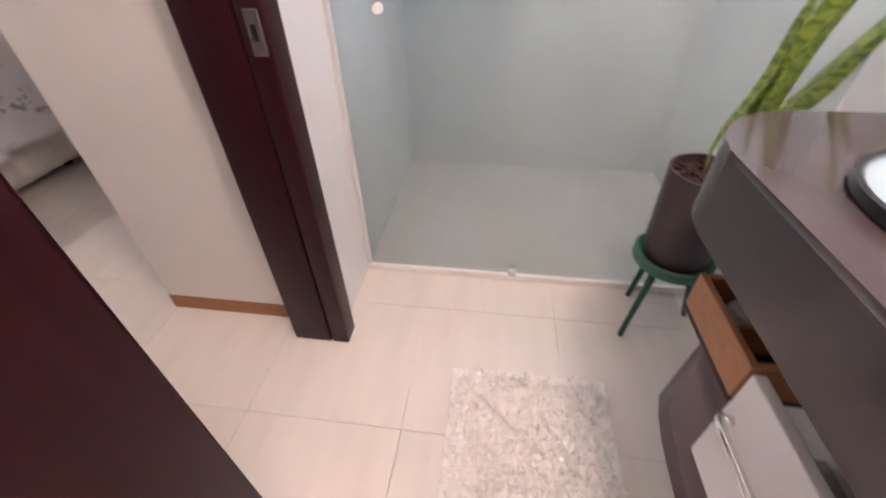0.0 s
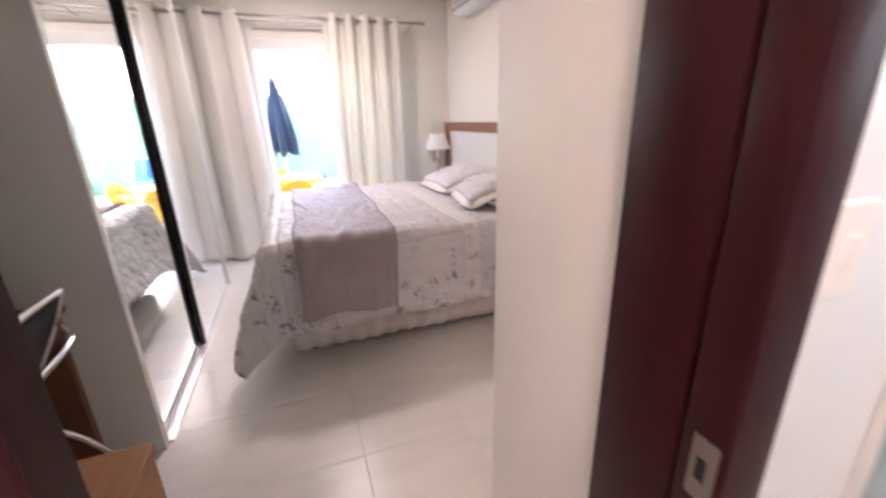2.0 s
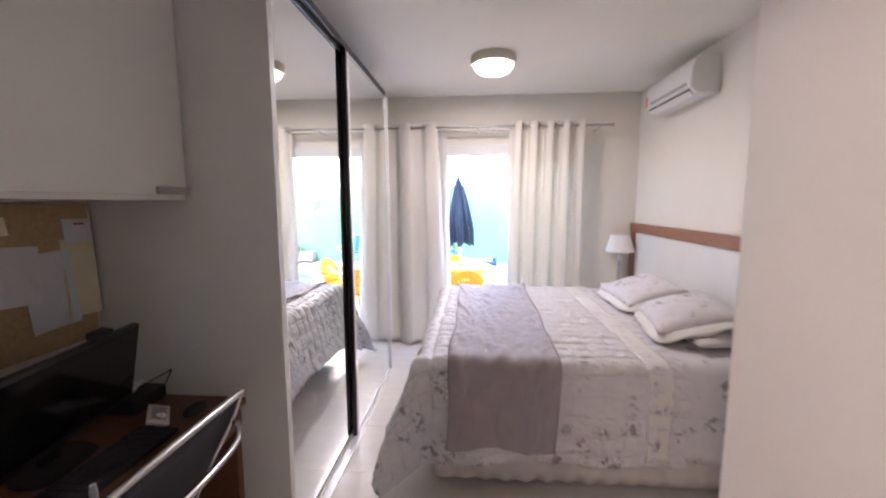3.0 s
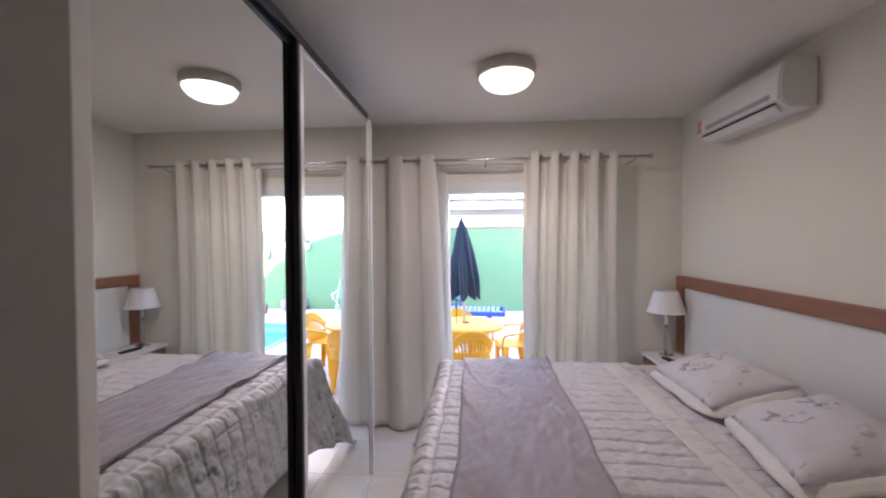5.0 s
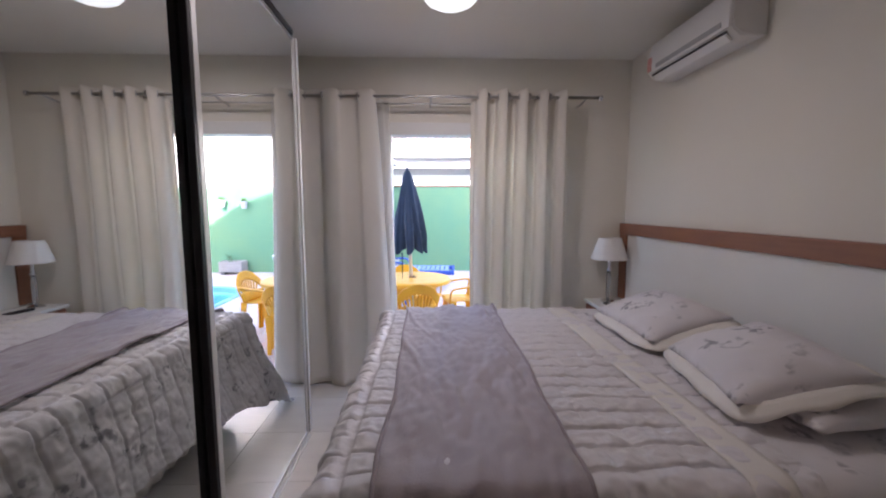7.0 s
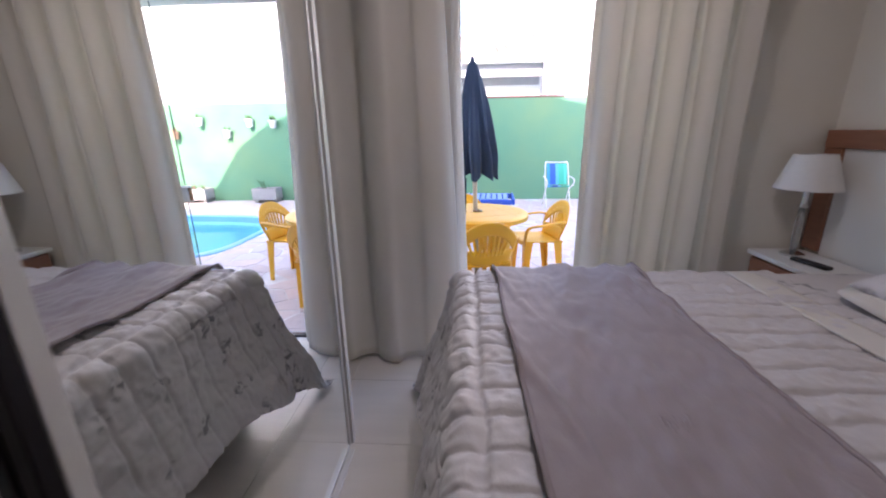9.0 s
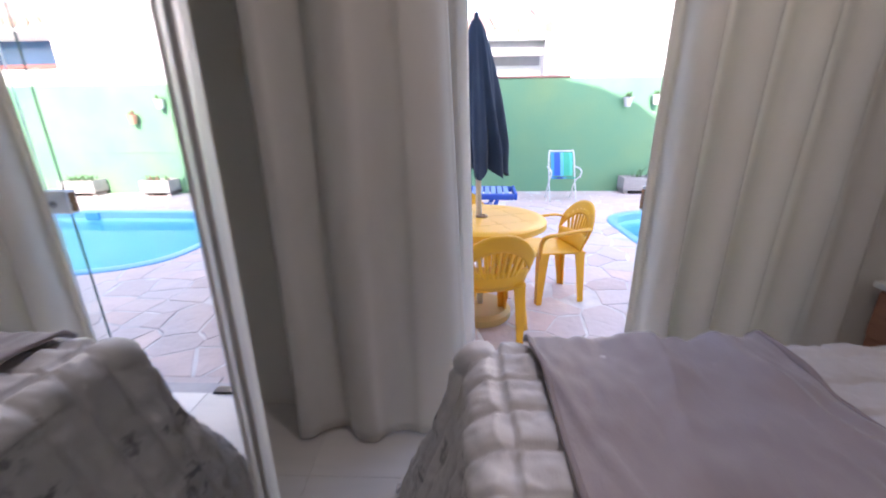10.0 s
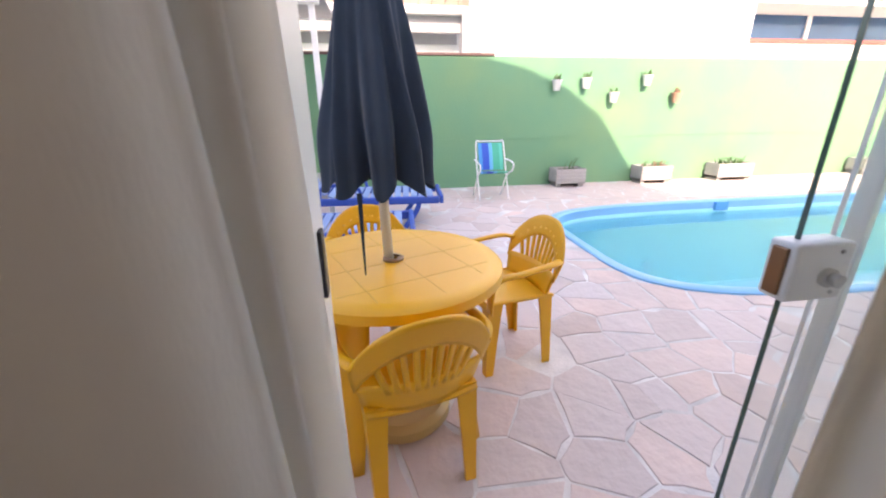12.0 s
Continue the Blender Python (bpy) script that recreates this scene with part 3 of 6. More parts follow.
def quilt(s0, s1, t0, t1, ns, nt_, pitch, depth, lift):
    def fn(u, v):
        s, t = s0 + (s1 - s0) * u, t0 + (t1 - t0) * v
        n = noise.noise(Vector((s * 5, t * 5, 1.0)))
        if t < 0:
            t *= 1 - 0.17 * smoothstep(0.02, 0.35, s) * smoothstep(0.02, 0.35, W - s) + 0.09 * (1 - smoothstep(-0.3, 1.0, s))
        ex, ey = max(0, -s, s - W) / 0.53, max(0, -t) / 0.62
        if ex > 0 and ey > 0:
            f = (max(ex, ey) / math.hypot(ex, ey)) ** (0.08 if s < 0 else 0.4)
            t *= f
            s = s * f if s < 0 else W + (s - W) * f
        wave = abs(math.sin(math.pi * s / pitch + 0.45 * noise.noise(Vector((t * 4, 0, s * 2)))))
        cross = abs(math.sin(math.pi * (t + 0.012 * noise.noise(Vector((s * 6, 3, t * 2)))) / 0.105))
        deep = 0.95 if -0.10 < t < 0.20 else 0.08
        soft = 1 - 0.6 * smoothstep(W + 0.05, W + 0.15, s) - 0.3 * smoothstep(0.15, 0.4, -t)
        groove = (1 - min(1, 3.2 * wave)) ** 1.4
        seam = deep * (1 - min(1, 3.0 * cross)) ** 1.4
        puff = depth * (1 - soft * max(groove, seam) + 0.25 * wave * cross + 0.5 * n + 0.5 * noise.noise(Vector((s * 17, t * 17, 4))) + 0.28 * noise.noise(Vector((s * 45, t * 38, 7))))
        return drape(s, t, BTOP, lift + puff)
    return sheet(fn, ns, nt_, 0.004)


spread_ob = part("bedspread", quilt(-0.52, W + 0.53, -0.62, 1.25, 460, 340, 0.098, 0.018, 0.002), M_FLORAL, bed, "mauve-grey quilted bedspread with floral border", smooth=True)
spread_ob.data.materials.append(M_QUILT)
for f in spread_ob.data.polygons:
    f.material_index = 1 if f.center.z > BTOP - 0.035 else 0
part("turned_sheet", sheet(lambda u, v: drape(-0.35 + (W + 0.86) * u, 1.05 + 0.12 * v, BTOP, 0.0235 + 0.004 * noise.noise(Vector((u * 12, v * 2, 5)))), 90, 6, 0.004), M_SHEETTRIM, bed, "plain cream band across the spread", smooth=True)
part("top_sheet", sheet(lambda u, v: drape(-0.30 + (W + 0.80) * u, 1.15 + 0.70 * v, BTOP, 0.016 + 0.004 * noise.noise(Vector((u * 14, v * 8, 2)))), 80, 24, 0.004), M_FLORAL, bed, smooth=True)


def runner_cloth(u, v):
    s = -0.05 + (W + 0.05 + 0.44) * u
    k = 0.02 * noise.noise(Vector((u * 6, v * 1.5, 3)))
    hang = max(0, s - W)
    t = 0.075 + (0.60 - 0.06 * u) * v + k + 0.02 * math.sin(3 * u)
    wr = 0.006 * noise.noise(Vector((u * 9, v * 7, 8))) + 0.016 * max(0, noise.noise(Vector((u * 9 + v * 6, v * 5 - u * 10, 1)))) ** 1.5
    q = noise.noise(Vector((u * 3, v * 2, 20)))
    wr += 0.016 * abs(noise.noise(Vector((u * 5 + 3 * v, v * 3 - u * 3, 12)))) + 0.026 * max(0, noise.noise(Vector((11 * (v - 0.9 * u) + 1.5 * q, 1.6 * (u + v), 31)))) ** 1.3 * (1.1 - smoothstep(0.2, 0.9, u))
    wr += 0.006 * noise.noise(Vector((u * 34 + 9 * v, v * 16 - u * 12, 2))) + 0.009 * noise.noise(Vector((u * 15, v * 9, 14)))
    p = drape(s, t, BTOP, 0.034 + wr)
    return p + Vector((hang * (0.06 + 0.035 * math.sin(v * 11)), 0, 0.04 * hang * math.sin(v * 5)))


throw = thing("bed_throw", "soft mauve fleece throw laid across the bed foot", "blanket", (-3.0, 0.9, BTOP))
part("cloth", sheet(runner_cloth, 220, 90, 0.006), M_RUNNER, throw, smooth=True)
M_HEM = mat("mauve_hem", (0.350, 0.296, 0.305), 0.8, var=0.1, scale=20, bump=0.1, bscale=300)
M_STITCH = mat("mauve_stitch", (0.41, 0.355, 0.365), 0.6, var=0.1, scale=20)
for v0, v1 in ((0.0, 0.02), (0.98, 1.0)):
    part("hem", sheet(lambda u, v: Vector(runner_cloth(u, v0 + (v1 - v0) * v)) + Vector((0, 0, 0.003)), 160, 2, 0.004), M_HEM, throw, "stitched hem", smooth=True)
for k in range(5):
    a, b = 0.44 + 0.006 * (k % 2), 0.46 + 0.022 * k
    part("embroidery", sheet(lambda u, v: Vector(runner_cloth(a + 0.014 * u, b + 0.009 * v)) + Vector((0, 0, 0.0015)), 4, 2, 0.001), M_STITCH, throw, "tone-on-tone embroidery", smooth=True)



# ---- pillows and headboard ----
def pillow(place, w, d, h, tilt, turn, flange, label, seed):
    root = thing("pillow", label, "pillow", (0, 0, 0), group="pillows on the bed")

    def shell(u, v, sgn, hh):
        a, b = 2 * u - 1, 2 * v - 1
        puff = max(0, (1 - abs(a) ** 2.6)) ** 0.55 * max(0, (1 - abs(b) ** 2.6)) ** 0.55
        n = noise.noise(Vector((a * 2.2 + seed, b * 2.2, sgn)))
        return Vector((a * w / 2 * (1 - 0.04 * abs(a) * (1 - b * b)), b * d / 2 * (1 - 0.05 * abs(b) * (1 - a * a)),
                       sgn * (hh / 2 * puff * (0.92 + 0.22 * n) + 0.003) + 0.010 * noise.noise(Vector((a * 4, b * 4, seed)))))
    bm = sheet(lambda u, v: shell(u, v, 1, h), 26, 20)
    sheet(lambda u, v: shell(u, v, -1, h), 26, 20, bm=bm)
    bmesh.ops.remove_doubles(bm, verts=bm.verts, dist=0.0075)
    part("cushion", bm, M_FLORAL, root, smooth=True)
    if flange:
        def edge(u, v):
            a = u * math.tau
            c, s_ = math.cos(a), math.sin(a)
            k = (abs(c) ** 8 + abs(s_) ** 8) ** (-1 / 8)
            ex, ey = c * k * (w / 2 - 0.012 + flange * v), s_ * k * (d / 2 - 0.012 + flange * v)
            return Vector((ex, ey, 0.008 * math.sin(9 * a + seed) * v - 0.032 * v))
        part("flange", sheet(edge, 96, 3, 0.004, closed=True), M_SHEETTRIM, root, "plain cream flange border", smooth=True)
    root.matrix_basis = Matrix.Translation(place) @ pose(0, 0, 0, tilt, 0, turn)
    return root


pillow((-3.26, 2.19, 0.810), 0.62, 0.40, 0.10, 3, 0, 0, "floral cotton pillow lying flat under another", 1)
pillow((-2.50, 2.11, 0.802), 0.60, 0.42, 0.10, 2, 2, 0, "floral cotton pillow lying flat under another", 2)
pillow((-3.25, 2.03, 0.862), 0.61, 0.42, 0.15, 16, 1, 0.05, "floral pillow in a cream-bordered sham against the headboard", 3)
pillow((-2.57, 2.02, 0.868), 0.57, 0.42, 0.17, 17, -11, 0.05, "floral pillow in a cream-bordered sham against the headboard", 4)

hb = thing("headboard", "white headboard panel with a cherry wood top band", "headboard", (-3.2, 2.44, 0.4))
part("panel", box(-4.375, 2.425, 0.30, -1.75, 2.457, 1.222, 0.004), M_CABWHITE, hb)
part("top_band", box(-4.48, 2.405, 1.222, -1.75, 2.457, 1.312, 0.005), M_HEADWOOD, hb, "cherry wood band")
part("side_band", box(-4.48, 2.41, 0.675, -4.375, 2.457, 1.222, 0.004), M_HEADWOOD, hb, "cherry wood upright")
part("batten", box(-4.3, 2.43, 0.0, -4.2, 2.457, 0.30), M_CABWHITE, hb)
part("batten", box(-1.95, 2.43, 0.0, -1.85, 2.457, 0.30), M_CABWHITE, hb)

ns = thing("nightstand", "wooden nightstand with a white top and one drawer", "nightstand", (-4.22, 2.29, 0))
part("top", box(-4.465, 2.115, 0.642, -3.96, 2.404, 0.667, 0.003), M_CABWHITE, ns, "white laminate top")
part("body", box(-4.45, 2.14, 0.30, -3.975, 2.404, 0.642, 0.003), M_HEADWOOD, ns)
dr = part("drawer_front", box(-4.44, 2.122, 0.44, -3.985, 2.14, 0.630, 0.004), M_HEADWOOD, ns)
part("handle", tube(arc([(-4.27, 2.122, 0.57), (-4.26, 2.10, 0.57), (-4.16, 2.10, 0.57), (-4.15, 2.122, 0.57)], 5), 0.006, 8), M_STEEL, dr, "curved steel pull", smooth=True)
for lx in (-4.43, -4.00):
    for ly in (2.16, 2.37):
        part("leg", box(lx - 0.018, ly - 0.018, 0, lx + 0.018, ly + 0.018, 0.30, 0.003), M_HEADWOOD, ns)

tl = thing("table_lamp", "small lamp with a white cone shade and clear stem", "table lamp", (-4.345, 2.265, 0.667))
part("foot", lathe([(0, 0), (0.055, 0), (0.055, 0.010), (0.030, 0.022), (0, 0.022)], (-4.345, 2.265, 0.667), 28), M_CHROME, tl, "chrome foot", smooth="auto")
part("stem", lathe([(0, 0.022), (0.012, 0.024), (0.018, 0.06), (0.019, 0.20), (0.013, 0.26), (0, 0.262)], (-4.345, 2.265, 0.667), 20), mat("acrylic", (0.80, 0.82, 0.82), 0.08, var=0.02, glass=0.75), tl, "clear acrylic stem", smooth=True)
part("socket", lathe([(0, 0.26), (0.022, 0.26), (0.022, 0.275), (0.014, 0.28), (0.014, 0.36), (0, 0.36)], (-4.345, 2.265, 0.667), 16), M_CHROME, tl, smooth="auto")
part("shade", lathe([(0.140, 0.355), (0.143, 0.358), (0.088, 0.530), (0.085, 0.530), (0.139, 0.357)], (-4.345, 2.265, 0.667), 40), mat("shade_cloth", (0.82, 0.80, 0.77), 0.9, var=0.02, scale=40, bump=0.05, bscale=500), tl, "white fabric shade", smooth="auto")
rc = thing("remote_control", "black remote control lying on the nightstand", "remote control", (-4.17, 2.22, 0.667))
part("case", turned(box(-0.09, -0.022, 0, 0.09, 0.022, 0.018, 0.006, seg=3), pose(-4.17, 2.225, 0.667, 0, 0, 12)), M_BLACK, rc, smooth="auto")
part("button_field", turned(box(-0.05, -0.014, 0.0175, 0.06, 0.014, 0.0195, 0.001), pose(-4.17, 2.225, 0.667, 0, 0, 12)), M_DARKGREY, rc)

# ---- air conditioner ----
ac = thing("air_conditioner", "white split air conditioner mounted high on the wall", "air conditioner", (-3.5, 2.36, 2.25))
prof = [(2.459, 2.275), (2.40, 2.27), (2.305, 2.275), (2.265, 2.305), (2.248, 2.36), (2.252, 2.46), (2.275, 2.52), (2.33, 2.54), (2.459, 2.54)]
prof = [(2.46 - (2.46 - a) * 0.9, 2.415 + (b - 2.40) * 0.95) for a, b in prof]
bmac = prism(prof, -3.90, -3.15, axis="x")
bmesh.ops.bevel(bmac, geom=[e for e in bmac.edges if abs(e.verts[0].co.x - e.verts[1].co.x) < 1e-4], offset=0.008, segments=2, affect="EDGES")
part("body", bmac, M_PLASTIC_W, ac, smooth="auto")
part("front_panel", prism([(2.272, 2.337), (2.2670, 2.377), (2.2705, 2.467), (2.291, 2.524), (2.297, 2.521), (2.278, 2.467), (2.2750, 2.377), (2.279, 2.337)], -3.885, -3.165, axis="x"), M_PLASTIC_W, ac, smooth="auto")
part("grey_stripe", box(-3.80, 2.2640, 2.353, -3.22, 2.2700, 2.379, 0.001), mat("grey_trim", (0.42, 0.42, 0.43), 0.4, var=0.05), ac, "grey trim strip")
part("louvre", prism([(2.276, 2.312), (2.311, 2.281), (2.316, 2.287), (2.281, 2.319)], -3.84, -3.20, axis="x"), M_PLASTIC_W, ac)
# solid black strip stands for the dark between panel and louvre
part("louvre_gap_strip", prism([(2.2715, 2.322), (2.2760, 2.313), (2.281, 2.318), (2.276, 2.327)], -3.85, -3.19, axis="x"), M_BLACK, ac, "black strip for the dark air outlet slit")
part("sticker", box(-3.895, 2.2625, 2.35, -3.855, 2.2695, 2.435), mat("red_sticker", (0.55, 0.10, 0.08), 0.5, var=0.3, scale=40, tint=(0.75, 0.6, 0.55)), ac, "red and white energy sticker")

# ---- ceiling lamp ----
LX, LY = -3.38, 0.902
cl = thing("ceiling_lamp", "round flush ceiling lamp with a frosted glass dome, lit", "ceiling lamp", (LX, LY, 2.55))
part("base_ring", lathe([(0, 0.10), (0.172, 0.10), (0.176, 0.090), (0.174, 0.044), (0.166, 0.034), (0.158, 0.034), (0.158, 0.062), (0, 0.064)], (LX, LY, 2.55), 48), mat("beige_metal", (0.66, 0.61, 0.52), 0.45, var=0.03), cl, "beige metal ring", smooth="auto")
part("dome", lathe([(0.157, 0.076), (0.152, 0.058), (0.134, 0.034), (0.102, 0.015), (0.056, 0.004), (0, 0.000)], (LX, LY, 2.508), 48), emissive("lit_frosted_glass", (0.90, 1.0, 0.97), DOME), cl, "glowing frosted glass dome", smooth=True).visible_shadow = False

# ---- desk niche ----
dk = thing("desk", "dark and honey wood desk set into the niche", "desk", (-1.0, -0.45, 0))
M_DESK = mat("brown_desk_wood", (0.19, 0.075, 0.035), 0.35, var=0.22, scale=4, bump=0.04, stretch=(0.7, 9, 9))
part("desktop", box(-1.618, Y_DESK + 0.002, 0.715, -0.62, -0.17, 0.745, 0.004), M_DESK, dk)
part("front_rail", box(-1.60, -0.20, 0.63, -0.62, -0.185, 0.715), M_DESK, dk)
part("leg", box(-0.66, Y_DESK + 0.01, 0, -0.62, -0.19, 0.715, 0.003), M_ORANGEWOOD, dk)
part("leg", box(-1.615, Y_DESK + 0.01, 0, -1.58, -0.20, 0.715, 0.003), M_DESK, dk)

uc = thing("wall_cabinet", "white wall cabinet hung above the desk", "cabinet", (-1.0, -0.6, 1.55))
part("body", box(-1.618, Y_DESK + 0.002, 1.545, -0.30, -0.365, 2.645, 0.002), M_CABWHITE, uc)
for x0, x1 in ((-1.60, -0.96), (-0.955, -0.31)):
    d = part("door", box(x0, -0.363, 1.562, x1, -0.345, 2.64, 0.002), M_CABWHITE, uc)
    part("handle", box(x0 - 0.004, -0.347, 1.566, x0 + 0.15, -0.332, 1.592, 0.004), M_STEEL, d, "steel edge pull")

cb = thing("cork_board", "cork board with pinned papers on the wall", "notice board", (-1.2, Y_DESK, 1.3))
M_CORK = mat("cork", (0.55, 0.38, 0.20), 0.9, var=0.2, scale=60, bump=0.3, bscale=150)
part("board", box(-1.60, Y_DESK + 0.002, 1.00, -0.85, Y_DESK + 0.014, 1.535, 0.002), M_CORK, cb)
M_PAPER = mat("paper", (0.74, 0.73, 0.76), 0.9, var=0.03, scale=12)
M_PAPER2 = mat("cream_paper", (0.76, 0.68, 0.48), 0.9, var=0.05, scale=12)
for k, (px, pz, pw, ph, rot, mm) in enumerate(((-1.545, 1.25, 0.13, 0.30, 0, M_PAPER2), (-1.43, 1.22, 0.17, 0.28, 3, M_PAPER), (-1.545, 1.43, 0.11, 0.09, -2, M_PAPER), (-1.33, 1.29, 0.13, 0.20, -4, M_PAPER), (-1.42, 1.30, 0.12, 0.08, 28, M_PAPER), (-1.25, 1.46, 0.12, 0.06, 0, M_PAPER2), (-1.15, 1.2, 0.18, 0.24, 2, M_PAPER))):
    yy = Y_DESK + 0.0155 + 0.0012 * k
    pm = sheet(lambda u, v: (pw * (u - .5), 0.010 * (abs(2 * u - 1) ** 3) * (1 - v), ph * (v - .5)), 6, 6, 0.0006)
    part("paper", turned(pm, Matrix.Translation((px, yy, pz)) @ pose(0, 0, 0, 0, rot, 0)), mm, cb)
part("red_mark", box(-1.575, Y_DESK + 0.0195, 1.452, -1.535, Y_DESK + 0.0202, 1.460), mat("red_ink", (0.5, 0.05, 0.05), 0.8), cb)

mo = thing("computer_monitor", "black flat monitor standing on the desk", "monitor", (-1.2, -0.5, 0.745))
mm4 = Matrix.Translation((-1.16, -0.50, 0.745)) @ pose(0, 0, 0, -10, 0, 8)
part("screen", turned(box(-0.30, -0.012, 0.07, 0.30, 0.014, 0.36, 0.006), mm4), M_BLACK, mo, smooth="auto")
part("display", turned(box(-0.285, 0.0135, 0.095, 0.285, 0.016, 0.345), mm4), mat("dark_screen", (0.008, 0.008, 0.010), 0.12, var=0.1), mo, "switched-off dark screen")
part("neck", turned(box(-0.03, -0.035, 0.0, 0.03, -0.012, 0.20, 0.004), mm4), M_BLACK, mo)
part("foot", turned(lathe([(0, 0), (0.11, 0), (0.11, 0.010), (0, 0.016)], n=28), mm4), M_BLACK, mo, smooth="auto")
wc = thing("webcam", "small black webcam clipped on the monitor", "webcam", (-1.30, -0.56, 1.10))
part("body", turned(box(-0.035, -0.02, 0.36, 0.035, 0.02, 0.385, 0.006), mm4 @ Matrix.Translation((-0.13, 0, 0))), M_BLACK, wc)
part("clip", turned(box(-0.012, -0.028, 0.31, 0.012, -0.016, 0.365, 0.002), mm4 @ Matrix.Translation((-0.13, 0, 0))), M_BLACK, wc)
kb = thing("keyboard", "black keyboard lying on the desk", "keyboard", (-1.15, -0.33, 0.745))
part("case", box(-1.36, -0.40, 0.745, -0.92, -0.26, 0.763, 0.004), M_BLACK, kb)
keybm = bmesh.new()
for i in range(15):
    for j in range(5):
        box(-1.345 + i * 0.028, -0.392 + j * 0.026, 0.763, -1.345 + i * 0.028 + 0.024, -0.392 + j * 0.026 + 0.022, 0.768, bm=keybm)
part("keys", keybm, M_DARKGREY, kb, "rows of black keys", kind="stuff")
og = thing("desk_organiser", "dark mesh desk organiser holding papers", "organiser", (-1.50, -0.58, 0.745))
part("tray", box(-1.60, -0.66, 0.745, -1.44, -0.50, 0.80, 0.003), M_BLACK, og)
part("front_wire", tube([(-1.44, -0.50, 0.80), (-1.44, -0.47, 0.86), (-1.60, -0.47, 0.86), (-1.60, -0.50, 0.80)], 0.003, 6), M_BLACK, og)
part("papers", turned(box(-0.07, -0.05, 0, 0.07, 0.05, 0.012), pose(-1.50, -0.60, 0.80, 8, 4, 12)), M_PAPER, og, "stack of white notes")
jar = thing("glass_tumbler", "small clear tumbler with green pens", "tumbler", (-1.52, -0.70, 0.745))
part("glass", lathe([(0, 0), (0.032, 0), (0.036, 0.10), (0.034, 0.10), (0.030, 0.005), (0, 0.005)], (-1.52, -0.70, 0.745), 20), M_GLASS, jar, smooth="auto")
part("pen", tube([(-1.525, -0.70, 0.752), (-1.505, -0.69, 0.90)], 0.005, 8), mat("green_pen", (0.25, 0.50, 0.08), 0.4), jar, "green pen")
part("pen", tube([(-1.515, -0.71, 0.752), (-1.535, -0.72, 0.88)], 0.005, 8), mat("lime_pen", (0.40, 0.55, 0.10), 0.4), jar, "lime pen")
hp = thing("headphones", "black headphones leaning by the monitor", "headphones", (-1.50, -0.62, 0.80))
part("band", tube(arc([(-1.47, -0.64, 0.815), (-1.49, -0.655, 0.90), (-1.475, -0.60, 0.93), (-1.46, -0.555, 0.90), (-1.455, -0.56, 0.815)], 6), 0.007, 8), M_BLACK, hp, smooth=True)
ph_ = thing("phone_stand", "white phone cradle with a pale handset on the desk", "phone", (-1.40, -0.37, 0.745))
part("handset", turned(box(-0.075, -0.035, 0, 0.075, 0.035, 0.010, 0.004), pose(-1.40, -0.37, 0.775, -22, 0, 38)), M_PLASTIC_W, ph_)
part("screen", turned(box(-0.05, -0.022, 0.010, 0.05, 0.022, 0.0115), pose(-1.40, -0.37, 0.775, -22, 0, 38)), M_STEEL, ph_)
part("stand", turned(prism([(-0.015, 0), (0.015, 0), (0.006, 0.05), (-0.006, 0.05)], -0.012, 0.012, axis="y"), pose(-1.385, -0.345, 0.745)), M_PLASTIC_W, ph_)
ms = thing("computer_mouse", "black computer mouse on the desk", "mouse", (-1.49, -0.28, 0.745))
part("shell", turned(lathe([(0.036, 0), (0.036, 0.010), (0.028, 0.024), (0.012, 0.030), (0, 0.031)], n=20), Matrix.Translation((-1.50, -0.30, 0.745)) @ Matrix.Diagonal((1.5, 1, 1, 1))), M_BLACK, ms, smooth=True)
uk = thing("lip_balm", "small white stick standing on the desk edge", "tube", (-1.02, -0.23, 0.745))
part("tube", lathe([(0, 0), (0.010, 0), (0.010, 0.045), (0.008, 0.046), (0.008, 0.06), (0, 0.06)], (-1.02, -0.23, 0.745), 14), M_PLASTIC_W, uk, smooth="auto")
uk2 = thing("bottle_cap", "small white cap on the desk", "cap", (-0.86, -0.26, 0.745))
part("cap", lathe([(0, 0), (0.012, 0), (0.012, 0.022), (0, 0.024)], (-0.86, -0.26, 0.745), 14), M_PLASTIC_W, uk2, smooth="auto")

ch = thing("folding_chair", "folding chair with a chrome tube frame and dark cloth", "chair", (-1.2, 0.0, 0))
L, R = -0.93, -1.45
for sx in (L, R):
    part("back_post", tube(arc([(sx, -0.42, 0.02), (sx, -0.30, 0.40), (sx, -0.13, 0.74), (sx, -0.09, 0.84)], 6), 0.011, 10), M_CHROME, ch, smooth=True)
    part("front_leg", tube(arc([(sx, 0.00, 0.01), (sx, -0.20, 0.30), (sx, -0.50, 0.47)], 6), 0.011, 10), M_CHROME, ch, smooth=True)
part("top_bar", tube(arc([(L, -0.09, 0.84), (L - 0.03, -0.082, 0.853), (R + 0.03, -0.082, 0.853), (R, -0.09, 0.84)], 6), 0.012, 10), M_CHROME, ch, smooth=True)
part("back_bar", tube(arc([(L + 0.005, -0.12, 0.71), (L - 0.06, -0.075, 0.695), (-1.19, -0.06, 0.69), (R + 0.06, -0.075, 0.695), (R - 0.02, -0.12, 0.72)], 6), 0.012, 10), M_CHROME, ch, smooth=True)
part("backrest", sheet(lambda u, v: (L + (R - L) * (0.03 + 0.94 * u), -0.30 + 0.21 * v + 0.04 * math.sin(math.pi * u) * (1 - v), 0.40 + 0.435 * v), 14, 8, 0.006), M_DARKGREY, ch, "dark grey cloth back", smooth=True)
